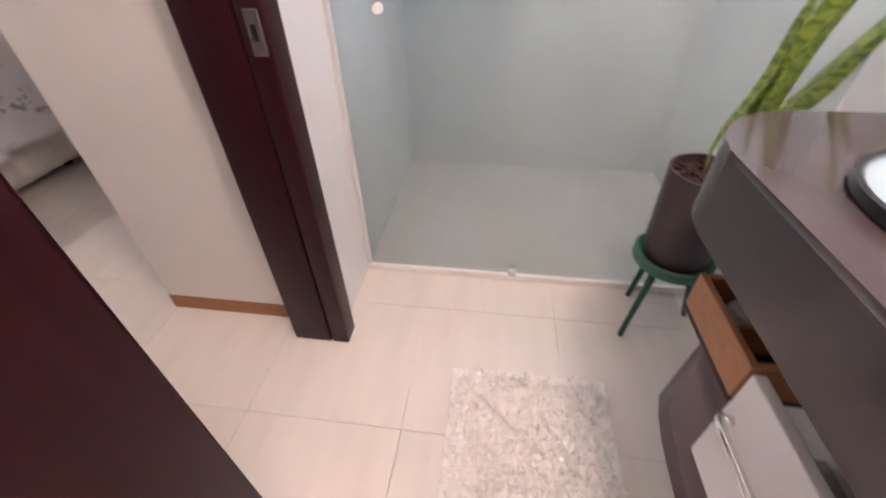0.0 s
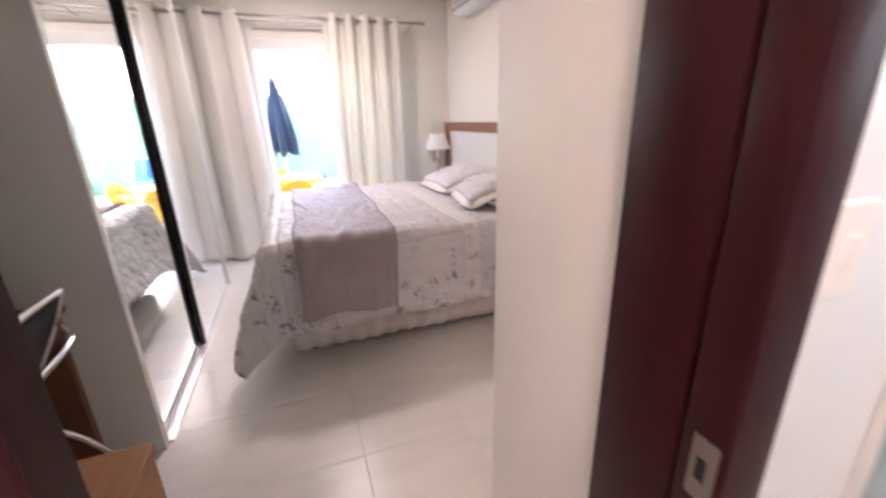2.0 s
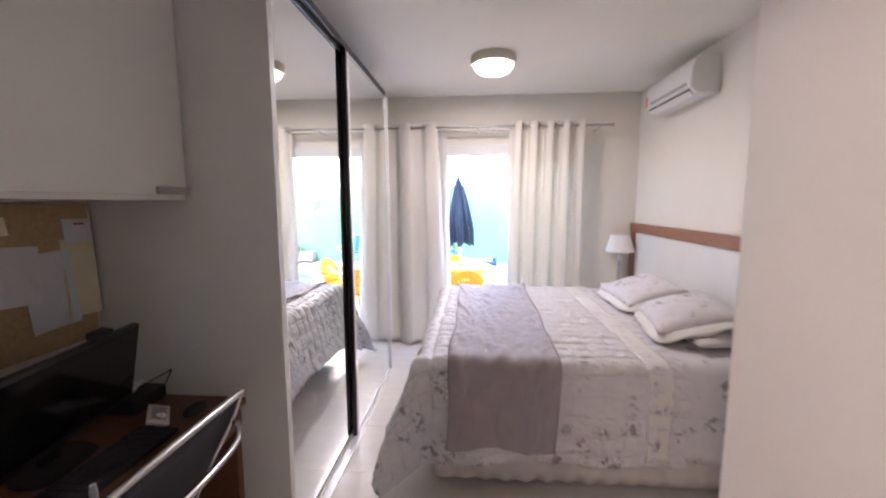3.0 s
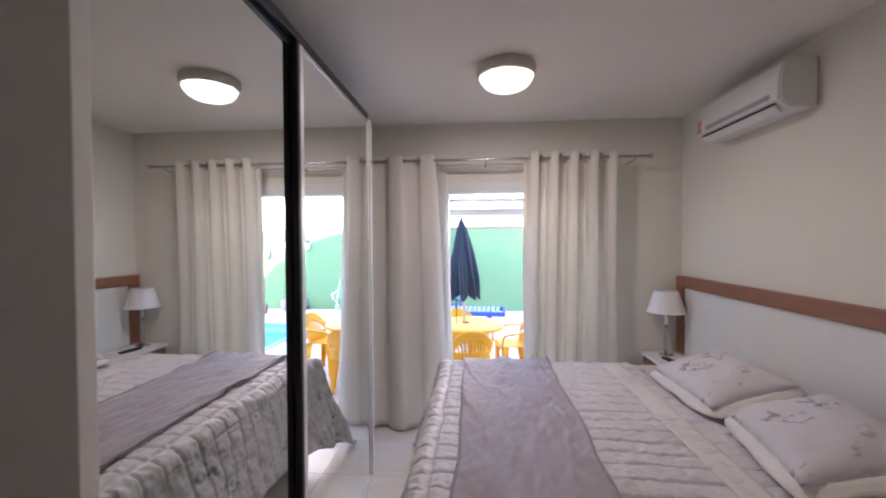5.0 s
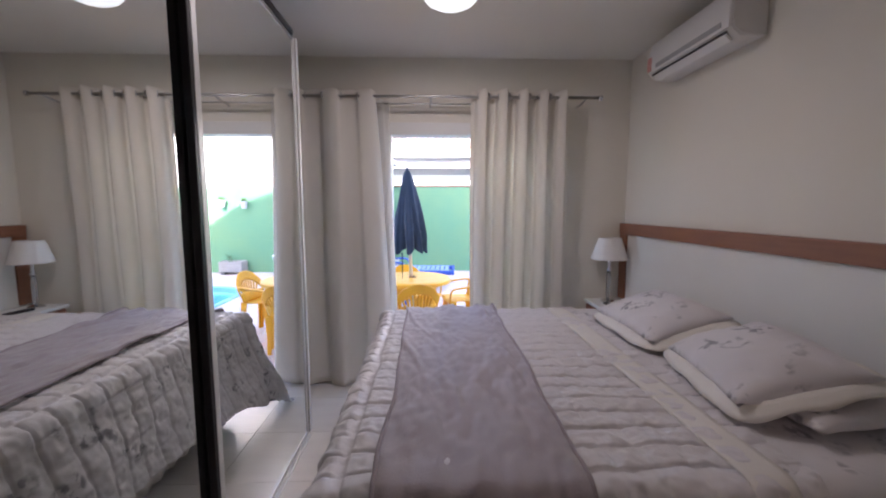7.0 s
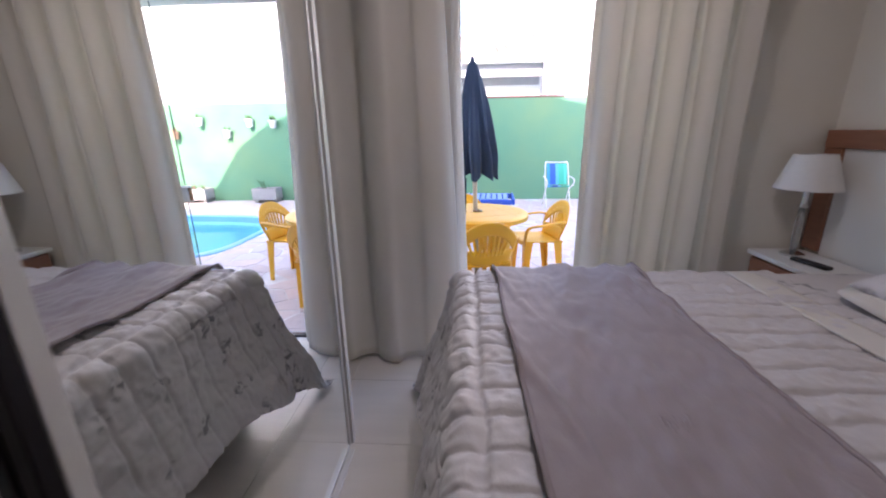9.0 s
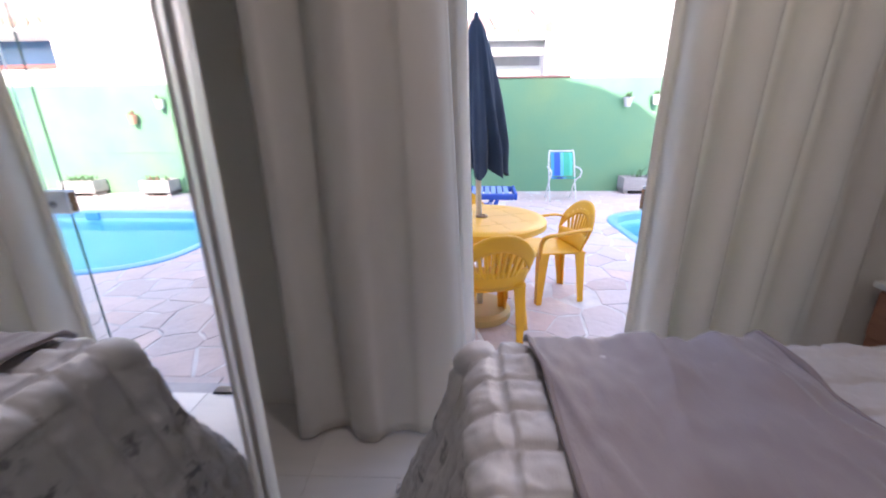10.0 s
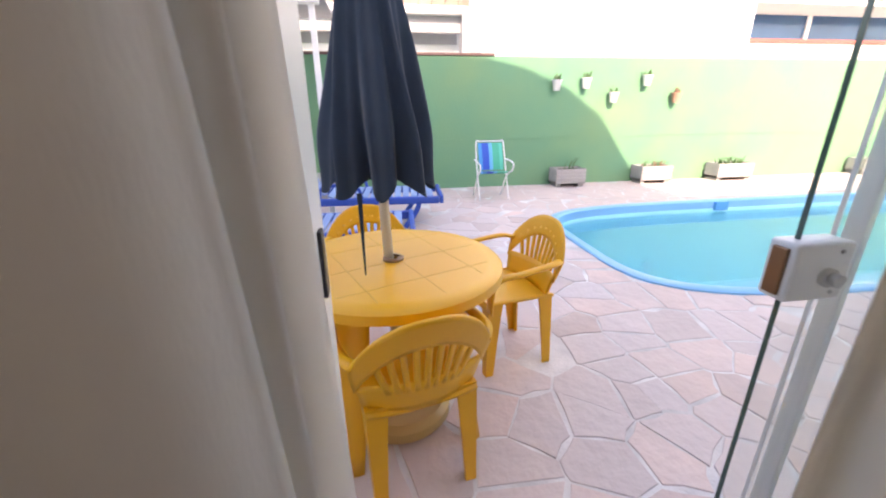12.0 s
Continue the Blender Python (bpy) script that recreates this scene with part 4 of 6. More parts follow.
part("seat", sheet(lambda u, v: (L + (R - L) * (0.04 + 0.92 * u), -0.27 - 0.30 * v, 0.43 - 0.03 * math.sin(math.pi * u)), 14, 8, 0.012), M_DARKGREY, ch, "dark grey cloth seat", smooth=True)
part("floor_bar", tube([(L, 0.0, 0.012), (R, 0.0, 0.012)], 0.010, 8), M_CHROME, ch, smooth=True)

sc_ = thing("side_cabinet", "low honey wood side cabinet beside the door", "cabinet", (-0.63, 0.12, 0))
part("top", box(-0.955, -0.02, 0.53, -0.305, 0.245, 0.552, 0.003), M_ORANGEWOOD, sc_)
part("body", box(-0.945, -0.015, 0.05, -0.31, 0.225, 0.53, 0.003), M_ORANGEWOOD, sc_)
part("plinth", box(-0.93, 0.0, 0, -0.32, 0.205, 0.05), M_DARKWOOD, sc_)
for x0, x1 in ((-0.94, -0.63), (-0.625, -0.315)):
    d = part("door", box(x0, 0.225, 0.06, x1, 0.241, 0.525, 0.002), M_ORANGEWOOD, sc_)
    part("knob", turned(lathe([(0, 0), (0.010, 0), (0.007, 0.010), (0.012, 0.018), (0, 0.022)], n=14), Matrix.Translation(((x0 + x1) / 2, 0.241, 0.42)) @ pose(0, 0, 0, -90, 0, 0)), M_STEEL, d)

# ---- bathroom ----
lf = thing("sliding_door", "dark reddish-brown sliding door pushed half open", "door", (-0.11, 0.1, 0))
part("leaf", box(-0.127, -0.27, 0.008, -0.091, 0.553, 2.09, 0.002), M_DARKWOOD, lf)
part("edge_strip", box(-0.127, 0.553, 0.008, -0.091, 0.5555, 2.09), M_DARKWOOD, lf, "reddish wooden edge strip")
pl = bmesh.new()
for b in ((0.484, 1.017, 0.540, 1.052), (0.484, 1.215, 0.540, 1.25), (0.484, 1.052, 0.497, 1.215), (0.526, 1.052, 0.540, 1.215)):
    box(-0.0915, b[0], b[1], -0.0875, b[2], b[3], bm=pl)
hdl = part("pull", pl, M_STEEL, lf, "satin steel recessed pull")
part("recess", box(-0.0915, 0.497, 1.052, -0.0895, 0.526, 1.215), mat("recess_grey", (0.20, 0.19, 0.19), 0.4, 0.6), hdl)
# thin black strip paints the shade along the recess's lower edge
part("recess_shadow", box(-0.0895, 0.497, 1.052, -0.0885, 0.526, 1.066), M_BLACK, hdl)
lkp = part("lock_plate", box(-0.0915, 0.495, 0.925, -0.0875, 0.533, 0.965, 0.0015), M_STEEL, lf, "square steel lock plate")
part("thumb_turn", tube(arc([(-0.0875, 0.522, 0.952), (-0.072, 0.520, 0.950), (-0.070, 0.512, 0.938), (-0.0875, 0.510, 0.935)], 5), 0.003, 8), M_CHROME, lkp, smooth=True)

sw = thing("light_switch", "white wall switch plate beside the shower", "switch", (-0.125, 1.26, 1.2))
part("plate", box(-0.126, 1.225, 1.145, -0.118, 1.295, 1.26, 0.004), M_PLASTIC_W, sw)
part("rocker", box(-0.119, 1.248, 1.185, -0.114, 1.272, 1.222, 0.002), M_PLASTIC_W, sw)

sg = thing("shower_screen", "frameless greenish glass shower screen on a white rail", "shower screen", (0.5, 1.475, 0))
gp = part("pane", box(-0.122, 1.484, 0.028, 1.278, 1.492, 2.0), M_SHOWERGLASS, sg)
glazed(gp, 1, -1)

part("floor_rail", box(-0.122, 1.468, 0, 1.278, 1.511, 0.028, 0.004), M_PLASTIC_W, sg, "white floor rail")
part("wall_profile", box(-0.124, 1.473, 0.028, -0.108, 1.508, 2.0, 0.002), M_ALU, sg)
part("top_rail", box(-0.122, 1.473, 1.985, 1.278, 1.511, 2.02, 0.004), M_ALU, sg)
part("guide", box(0.455, 1.461, 0.028, 0.485, 1.515, 0.05, 0.003), M_STEEL, sg, "small steel door guide")
# white plastic colour puts the bright glint of chrome on the knob
part("knob", turned(lathe([(0, 0), (0.014, 0), (0.014, 0.006), (0.008, 0.010), (0.012, 0.024), (0, 0.026)], n=18), Matrix.Translation((0.027, 1.484, 0.95)) @ pose(0, 0, 0, 90, 0, 0)), M_PLASTIC_W, sg, "small knob, white for its chrome sparkle", smooth="auto")

tw = thing("towel", "blue-grey bath towel hung over the shower screen", "towel", (0.33, 1.51, 1.0))
part("cloth", sheet(lambda u, v: (0.09 + 0.48 * u + 0.006 * math.sin(7 * v), 1.530 + 0.012 * math.sin(13 * u) + 0.006 * math.sin(6 * v), 1.015 + 1.02 * v), 40, 20, 0.008), mat("towel_terry", (0.15, 0.225, 0.27), 0.95, var=0.12, scale=20, bump=0.3, bscale=260, sheen=0.3), tw, smooth=True)
part("fold_over", sheet(lambda u, v: (0.09 + 0.48 * u, 1.493 + 0.04 * math.cos(math.pi * v), 2.03 + 0.02 * math.sin(math.pi * v)), 20, 8, 0.008), mat("towel_terry_top", (0.15, 0.225, 0.27), 0.95, var=0.12, scale=20, bump=0.3, bscale=260), tw, smooth=True)

shf = thing("shower_caddy", "small chrome corner shelf on the shower wall", "shelf", (-0.06, 2.0, 1.27))
part("tray", box(-0.124, 1.88, 1.262, 0.04, 2.16, 1.268, 0.002), M_CHROME, shf)
part("rim", tube([(-0.12, 1.885, 1.30), (0.035, 1.885, 1.30), (0.035, 2.155, 1.30), (-0.12, 2.155, 1.30)], 0.003, 6), M_CHROME, shf)
mx_ = thing("shower_mixer", "chrome lever mixer on the tiled shower wall", "mixer tap", (1.21, 2.46, 0.91))
part("plate", turned(lathe([(0, 0), (0.05, 0), (0.048, 0.008), (0.022, 0.012), (0.020, 0.05), (0, 0.052)], n=24), Matrix.Translation((1.21, 2.459, 0.91)) @ pose(0, 0, 0, 90, 0, 0)), M_CHROME, mx_, smooth="auto")
part("lever", tube(arc([(1.21, 2.41, 0.91), (1.26, 2.39, 0.93), (1.32, 2.385, 0.96)], 5), [0.014] * 10 + [0.009], 8), M_CHROME, mx_, smooth=True)
part("spout", tube(arc([(1.21, 2.42, 0.91), (1.16, 2.40, 0.90), (1.11, 2.39, 0.92)], 5), [0.012] * 11, 8), M_CHROME, mx_, smooth=True)
bo = thing("shampoo_bottle", "dark purple shampoo bottle on the shelf", "bottle", (-0.05, 1.98, 1.268))
part("bottle", lathe([(0, 0), (0.034, 0), (0.036, 0.01), (0.036, 0.13), (0.020, 0.155), (0.014, 0.16), (0.014, 0.175), (0, 0.175)], (-0.05, 1.98, 1.268), 24), mat("purple_plastic", (0.06, 0.02, 0.045), 0.3), bo, smooth="auto")
part("cap", lathe([(0, 0.17), (0.018, 0.17), (0.018, 0.20), (0, 0.20)], (-0.05, 1.98, 1.268), 20), M_BLACK, bo, smooth="auto")

# rug of short shaggy tufts
rg = thing("bath_rug", "off-white shaggy rectangular bath rug", "rug", (0.52, 0.65, 0))
RX0, RX1, RY0, RY1 = 0.285, 0.755, 0.25, 1.03
M_RUG = mat("rug_wool", (0.92, 0.90, 0.87), 0.95, var=0.06, scale=30, bump=0.3, bscale=200, sheen=0.4)


def rug_top(u, v):
    a = noise.noise(Vector((u * 26, v * 42, 0))) + 0.6 * noise.noise(Vector((u * 60, v * 95, 4)))
    e = min(1, 14 * min(u, 1 - u, v, 1 - v))
    wob = 0.006 * noise.noise(Vector((u * 30, v * 45, 9)))
    return (RX0 + (RX1 - RX0) * u + wob, RY0 + (RY1 - RY0) * v + wob, 0.004 + (0.020 + 0.012 * a) * (0.25 + 0.75 * e))


part("rug_face", sheet(rug_top, 120, 180), M_RUG, rg, "", kind="stuff")
part("backing", box(RX0 + 0.004, RY0 + 0.004, 0.001, RX1 - 0.004, RY1 - 0.004, 0.006), M_RUG, rg)
tuft = bmesh.new()
rr = random.Random(4)
for k in range(2600):
    x, y = rr.uniform(RX0 + 0.016, RX1 - 0.016), rr.uniform(RY0 + 0.016, RY1 - 0.016)
    a, l = rr.uniform(0, math.tau), rr.uniform(0.010, 0.022)
    dx, dy = math.cos(a) * 0.004, math.sin(a) * 0.004
    px, py = x + dy * 4, y - dx * 4
    v1, v2 = tuft.verts.new((x - dx, y - dy, 0.012)), tuft.verts.new((x + dx, y + dy, 0.012))
    v3, v4 = tuft.verts.new((px + dx, py + dy, 0.018 + l)), tuft.verts.new((px - dx, py - dy, 0.018 + l))
    tuft.faces.new((v1, v2, v3, v4))
part("shag", tuft, M_RUG, rg, kind="stuff")

# vanity
vn = thing("vanity", "dark mauve stone vanity top over an open drawer unit", "vanity", (0.95, 0.3, 0))
M_STONE_TOP = mat("dark_mauve_stone", (0.072, 0.058, 0.062), 0.10, var=0.12, scale=8)
out = [(1.276, -0.60), (1.276, 1.065), (0.90, 1.055)] + [(0.90 - 0.193 * math.sin(a * math.pi / 24), 1.055 - 0.20 * (1 - math.cos(a * math.pi / 24))) for a in range(1, 13)] + [(0.707, -0.60)]
topbm = prism([(x, y) for x, y in out[::-1]], 0.832, 0.862)
bmesh.ops.bevel(topbm, geom=[e for e in topbm.edges if e.verts[0].co.z > 0.86 and e.verts[1].co.z > 0.86], offset=0.010, segments=3, affect="EDGES")
part("countertop", topbm, M_STONE_TOP, vn, smooth="auto")
ap = prism(out[::-1], 0.722, 0.832)
part("apron", ap, M_STONE_TOP, vn, "glossy mauve-brown curved apron", smooth="auto")
bas = part("basin", lathe([(0.17, 0.014), (0.175, 0.010), (0.168, 0.004), (0.12, 0.004), (0.06, 0.003), (0, 0.003)], (0.965, 0.70, 0.862), 40), mat("basin_glass", (0.42, 0.60, 0.70), 0.08, var=0.04), vn, "pale blue glass basin", smooth=True)
part("rim", turned(lathe([(0.168, 0.002), (0.180, 0.004), (0.180, 0.018), (0.174, 0.020), (0.168, 0.016)], n=40), Matrix.Translation((0.965, 0.70, 0.862))), M_BLACK, bas, smooth="auto")
part("cabinet_body", box(0.96, -0.55, 0.18, 1.276, 0.88, 0.725, 0.006), M_CABWHITE, vn)
part("side_skirt", sheet(lambda u, v: (0.815 + 0.035 * math.exp(-9 * u) - 0.02 * (1 - v), 0.88 - 0.75 * u, 0.20 + 0.25 * v), 14, 4, 0.012), mat("mauve_lacquer_low", (0.115, 0.075, 0.078), 0.3, var=0.06), vn, smooth=True)
dw = part("drawer", box(0.745, 0.30, 0.40, 0.765, 0.655, 0.63, 0.003), M_PLASTIC_W, vn, "white drawer front")
part("pull", tube(arc([(0.745, 0.63, 0.545), (0.725, 0.62, 0.545), (0.725, 0.45, 0.545), (0.745, 0.44, 0.545)], 5), 0.007, 8), M_CHROME, dw, smooth=True)
part("drawer_base", box(0.765, 0.30, 0.40, 1.0, 0.655, 0.41), M_STEEL, dw)
ob_ = thing("wooden_organiser", "honey wooden tray with compartments in the drawer", "tray", (0.83, 0.75, 0.56))
part("front_wall", box(0.745, 0.66, 0.56, 0.758, 0.86, 0.635, 0.002), M_ORANGEWOOD, ob_)
part("side_wall", box(0.758, 0.66, 0.56, 0.95, 0.672, 0.635, 0.002), M_ORANGEWOOD, ob_)
part("side_wall", box(0.758, 0.848, 0.56, 0.95, 0.86, 0.635, 0.002), M_ORANGEWOOD, ob_)
part("divider", box(0.758, 0.745, 0.565, 0.95, 0.753, 0.625), M_ORANGEWOOD, ob_)
part("base", box(0.745, 0.66, 0.55, 0.95, 0.86, 0.562), M_DARKWOOD, ob_)
sp = thing("soap_jar", "round white cosmetic jar in the tray", "jar", (0.83, 0.80, 0.562))
part("jar", lathe([(0, 0), (0.034, 0), (0.036, 0.01), (0.036, 0.04), (0.030, 0.05), (0.012, 0.055), (0, 0.056)], (0.815, 0.795, 0.562), 24), M_PLASTIC_W, sp, smooth="auto")
sp2 = thing("lipstick", "small red cosmetic tube in the tray", "lipstick", (0.86, 0.70, 0.562))
part("tube", turned(lathe([(0, 0), (0.012, 0), (0.012, 0.05), (0, 0.055)], n=14), pose(0.83, 0.705, 0.575, 80, 0, 30)), mat("red_plastic", (0.55, 0.06, 0.05), 0.35), sp2, smooth="auto")

# plant on a green stool
PX, PY = 0.955, 1.335
stl = thing("plant_stand", "green metal three-legged plant stand", "plant stand", (PX, PY, 0))
M_GREENMETAL = mat("green_enamel", (0.020, 0.13, 0.085), 0.35, var=0.08)
part("ring", lathe([(0.085, 0.275), (0.118, 0.275), (0.120, 0.285), (0.120, 0.305), (0.112, 0.31), (0.085, 0.30), (0.085, 0.275)], (PX, PY, 0), 40), M_GREENMETAL, stl, smooth="auto")
part("plate", lathe([(0, 0.276), (0.09, 0.276), (0.09, 0.284), (0, 0.284)], (PX, PY, 0), 30), M_GREENMETAL, stl)
for a in (222, 10, 105):
    c, s_ = math.cos(radians(a)), math.sin(radians(a))
    part("leg", tube([(PX + 0.145 * c, PY + 0.145 * s_ if PY + 0.145 * s_ < 1.44 else 1.44, 0.0), (PX + 0.08 * c, PY + 0.08 * s_, 0.28)], [0.009, 0.012], 10), M_GREENMETAL, stl, smooth=True)
pt = thing("snake_plant", "snake plant with banded leaves in a dark pot", "potted plant", (PX, PY, 0.284))
part("pot", lathe([(0, 0), (0.092, 0), (0.096, 0.01), (0.108, 0.30), (0.108, 0.31), (0.100, 0.31), (0.098, 0.29), (0.094, 0.285), (0, 0.285)], (PX, PY, 0.286), 36), mat("brown_plastic_pot", (0.050, 0.032, 0.036), 0.38, var=0.1), pt, "glossy dark brown pot", smooth="auto")
soil = bmesh.new()
rr = random.Random(8)
for k in range(60):
    a, r = rr.uniform(0, math.tau), 0.09 * math.sqrt(rr.random())
    merge(soil, turned(box(-0.016, -0.008, -0.004, 0.016, 0.008, 0.005, 0.002, seg=1), pose(PX + r * math.cos(a), PY + r * math.sin(a), 0.575 + rr.uniform(0, 0.006), rr.uniform(-25, 25), rr.uniform(-25, 25), rr.uniform(0, 180))))
part("mulch", soil, mat("bark", (0.06, 0.03, 0.02), 0.9, var=0.3, scale=40), pt, "dark bark mulch", kind="stuff")


def snake_material():
    m = mat("snake_leaf", (0.10, 0.20, 0.035), 0.35, var=0.15, scale=10)
    nt = m.node_tree
    b = nt.nodes["Principled BSDF"]
    base = b.inputs["Base Color"].links[0].from_socket
    co = nt.nodes.new("ShaderNodeTexCoord")
    wv = nt.nodes.new("ShaderNodeTexWave")
    wv.bands_direction = "Z"
    wv.inputs["Scale"].default_value, wv.inputs["Distortion"].default_value = 9, 7
    wv.inputs["Detail Scale"].default_value = 4
    nt.links.new(co.outputs["Object"], wv.inputs["Vector"])
    mx = nt.nodes.new("ShaderNodeMix")
    mx.data_type = "RGBA"
    mx.inputs[7].default_value = (0.26, 0.36, 0.07, 1)
    nt.links.new(wv.outputs[0], mx.inputs[0])
    nt.links.new(base, mx.inputs[6])
    nt.links.new(mx.outputs[2], b.inputs["Base Color"])
    return m


M_SNAKE = snake_material()
for k, (dx, dy, h, lx, ly, w, tw_) in enumerate(((0.02, -0.01, 0.66, 0.10, -0.10, 0.034, 20), (0.035, 0.02, 0.80, 0.16, -0.05, 0.045, -15), (0.05, 0.0, 0.72, 0.28, -0.12, 0.050, 35), (0.0, 0.03, 0.50, 0.04, -0.08, 0.028, 60), (0.06, 0.03, 0.55, 0.30, 0.0, 0.034, -40))):
    def leaf(u, v, k=k, dx=dx, dy=dy, h=h, lx=lx, ly=ly, w=w, tw_=tw_):
        ww = 0.72 * w * (0.55 + 0.65 * math.sin(math.pi * min(1, v * 1.15) ** 0.8)) * (1 - smoothstep(0.8, 1.0, v))
        a = radians(tw_ + 50 * v)
        o = (u - 0.5) * 2 * ww
        cup = 0.25 * abs(u - 0.5) * ww * 2
        return (PX + dx + lx * v ** 1.4 + o * math.cos(a) - cup * math.sin(a) + 0.010 * math.sin(9 * v + k) * 1.0, PY + dy + ly * v ** 1.4 + o * math.sin(a) + cup * math.cos(a), 0.565 + h * v)
    part("leaf", sheet(leaf, 6, 26, 0.003), M_SNAKE, pt, "banded green upright leaf", smooth=True)

# floor tiles
TP = 0.472
tiles = bpy.data.objects["floor"]
ORIGIN["floor"] = Vector((0, 0, 0))
tme = None
for i in range(-10, 5):
    for j in range(-6, 6):
        x0, y0 = 0.155 + i * TP, 0.812 + j * TP
        if x0 < -4.62 or x0 + TP > 1.9 or y0 < -1.75 or y0 + TP > 2.9:
            continue
        if tme is None:
            b = box(0.0006, 0.0006, -0.012, TP - 0.0006, TP - 0.0006, 0.0, 0.0006, seg=1)
            tme = bpy.data.meshes.new("tile")
            b.to_mesh(tme)
            b.free()
            tme.materials.append(M_TILE)
        t_ = new("tile", tme)
        t_.parent = tiles
        t_.location = (x0, y0, 0)


# ---- outside: shell of the house, ground, walls ----
GZ = -0.035
solid("ground", prism([(-70, -70), (70, -70), (70, 70), (-70, 70)], -2.2, -2.0), M_MORTAR, "plain grey ground far around", "ground", kind=S)
wall("wall_house_outside", [(X_WINO, 2.6, -0.3, -4.45, 9.0, 3.06), (X_WINO, -6.0, -0.3, -4.45, -1.75, 3.06), (X_WINO, -1.75, CEIL + 0.125, -4.45, 2.6, 3.06)], M_RENDER, "white rendered outside wall of the house")
# roof slab out of view; its height puts the shade edge on the paving
roofbm = box(-4.80, -6.0, 3.06, 2.3, 9.0, 3.20)
solid("house_roof", roofbm, M_RENDER, "unseen flat roof slab set to shade the patio", "roof", kind=S)
# unseen mass, outlined so that its shadow edge falls on the garden wall
shade_outline = [(-6.0, 3.2), (4.92, 3.2), (4.86, 4.43), (4.20, 5.30), (3.55, 5.74), (2.88, 6.01), (2.2, 6.16), (-6.0, 6.2)]
solid("shade_mass", prism(shade_outline, -4.76, -4.2, axis="x"), M_RENDER, "unseen white mass with a rounded outline, shading the yard", "house wall", kind=S)
gwall = box(-10.6, -6.0, -0.5, -10.4, 14.0, 1.92, 0.012)
for k in range(14):
    box(-10.402, -5.9 + 1.42 * k, 0.712 + 0.004 * (k % 3), -10.394, -4.55 + 1.42 * k, 0.722 + 0.004 * (k % 3), bm=gwall)
solid("garden_wall", gwall, M_GREENWALL, "green painted masonry garden wall", "wall", kind=S)
solid("wall_side", box(-10.4, -6.2, -0.5, X_WINO, -6.0, 2.2), M_GREENWALL, "green painted side wall", "wall", kind=S)
solid("wall_far_side", box(-10.4, 14.0, -0.5, X_WINO, 14.2, 2.2), M_GREENWALL, "green painted far side wall", "wall", kind=S)

# pool outline
PC, PA, PB, PE = (-7.44, 5.62), 1.26, 3.12, 4.6


def pool_pt(a, k=0.0):
    c, s_ = math.cos(a), math.sin(a)
    return (PC[0] + (PA + k) * math.copysign(abs(c) ** (2 / PE), c), PC[1] + (PB + k) * math.copysign(abs(s_) ** (2 / PE), s_))


def in_pool(x, y, k=0.0):
    return (abs(x - PC[0]) / (PA + k)) ** PE + (abs(y - PC[1]) / (PB + k)) ** PE < 1


NP = 120
po = thing("swimming_pool", "blue fibreglass swimming pool filled with clear water", "pool", (PC[0], PC[1], GZ), kind=S)
ringpro = [(0.10, -0.10), (0.10, 0.012), (0.085, 0.024), (0.02, 0.024), (0.0, 0.010), (0.0, -0.06), (-0.02, -0.30)]
lip = bmesh.new()
rows = [[lip.verts.new((*pool_pt(math.tau * i / NP, k), GZ + z)) for i in range(NP)] for k, z in ringpro]
for a, b in zip(rows, rows[1:]):
    for i in range(NP):
        lip.faces.new((a[i], a[(i + 1) % NP], b[(i + 1) % NP], b[i]))
part("coping", lip, mat("pool_coping", (0.20, 0.52, 0.80), 0.35, var=0.05, scale=3), po, "light blue rounded pool rim", smooth="auto")
basin = bmesh.new()
rows = [[basin.verts.new((*pool_pt(math.tau * i / NP, k), GZ + z)) for i in range(NP)] for k, z in ((-0.005, -0.08), (-0.02, -0.30), (-0.10, -1.15), (-0.25, -1.30))]
for a, b in zip(rows, rows[1:]):
    for i in range(NP):
        basin.faces.new((a[i], a[(i + 1) % NP], b[(i + 1) % NP], b[i]))
basin.faces.new(rows[-1])
part("shell", basin, mat("pool_shell", (0.36, 0.84, 0.93), 0.4, var=0.05, scale=2), po, smooth="auto")
wat = bmesh.new()
wat.faces.new([wat.verts.new((*pool_pt(math.tau * i / NP, -0.004), GZ - 0.13)) for i in range(NP)])
M_WATER = clear("pool_water", (0.82, 0.98, 0.98), ior=1.33)
nt_ = M_WATER.node_tree
wn_ = nt_.nodes.new("ShaderNodeTexNoise")
wn_.inputs["Scale"].default_value = 3.0
wb_ = nt_.nodes.new("ShaderNodeBump")
wb_.inputs["Strength"].default_value, wb_.inputs["Distance"].default_value = 0.12, 0.05
nt_.links.new(wn_.outputs[0], wb_.inputs["Height"])
for n_ in nt_.nodes:
    if n_.type in ("BSDF_GLOSSY", "FRESNEL"):
        nt_.links.new(wb_.outputs[0], n_.inputs["Normal"])
w_ = part("water", wat, M_WATER, po, "clear turquoise water")
w_.visible_shadow = False
part("skimmer", box(-8.72, 5.05, GZ - 0.11, -8.66, 5.25, GZ + 0.01, 0.01), M_POOLBLUE, po, "blue skimmer mouth")

# mortar bed under the stones, with a hole for the pool
bed_ = bmesh.new()
inner = [bed_.verts.new((*pool_pt(math.tau * i / NP, 0.06), GZ - 0.003)) for i in range(NP)]


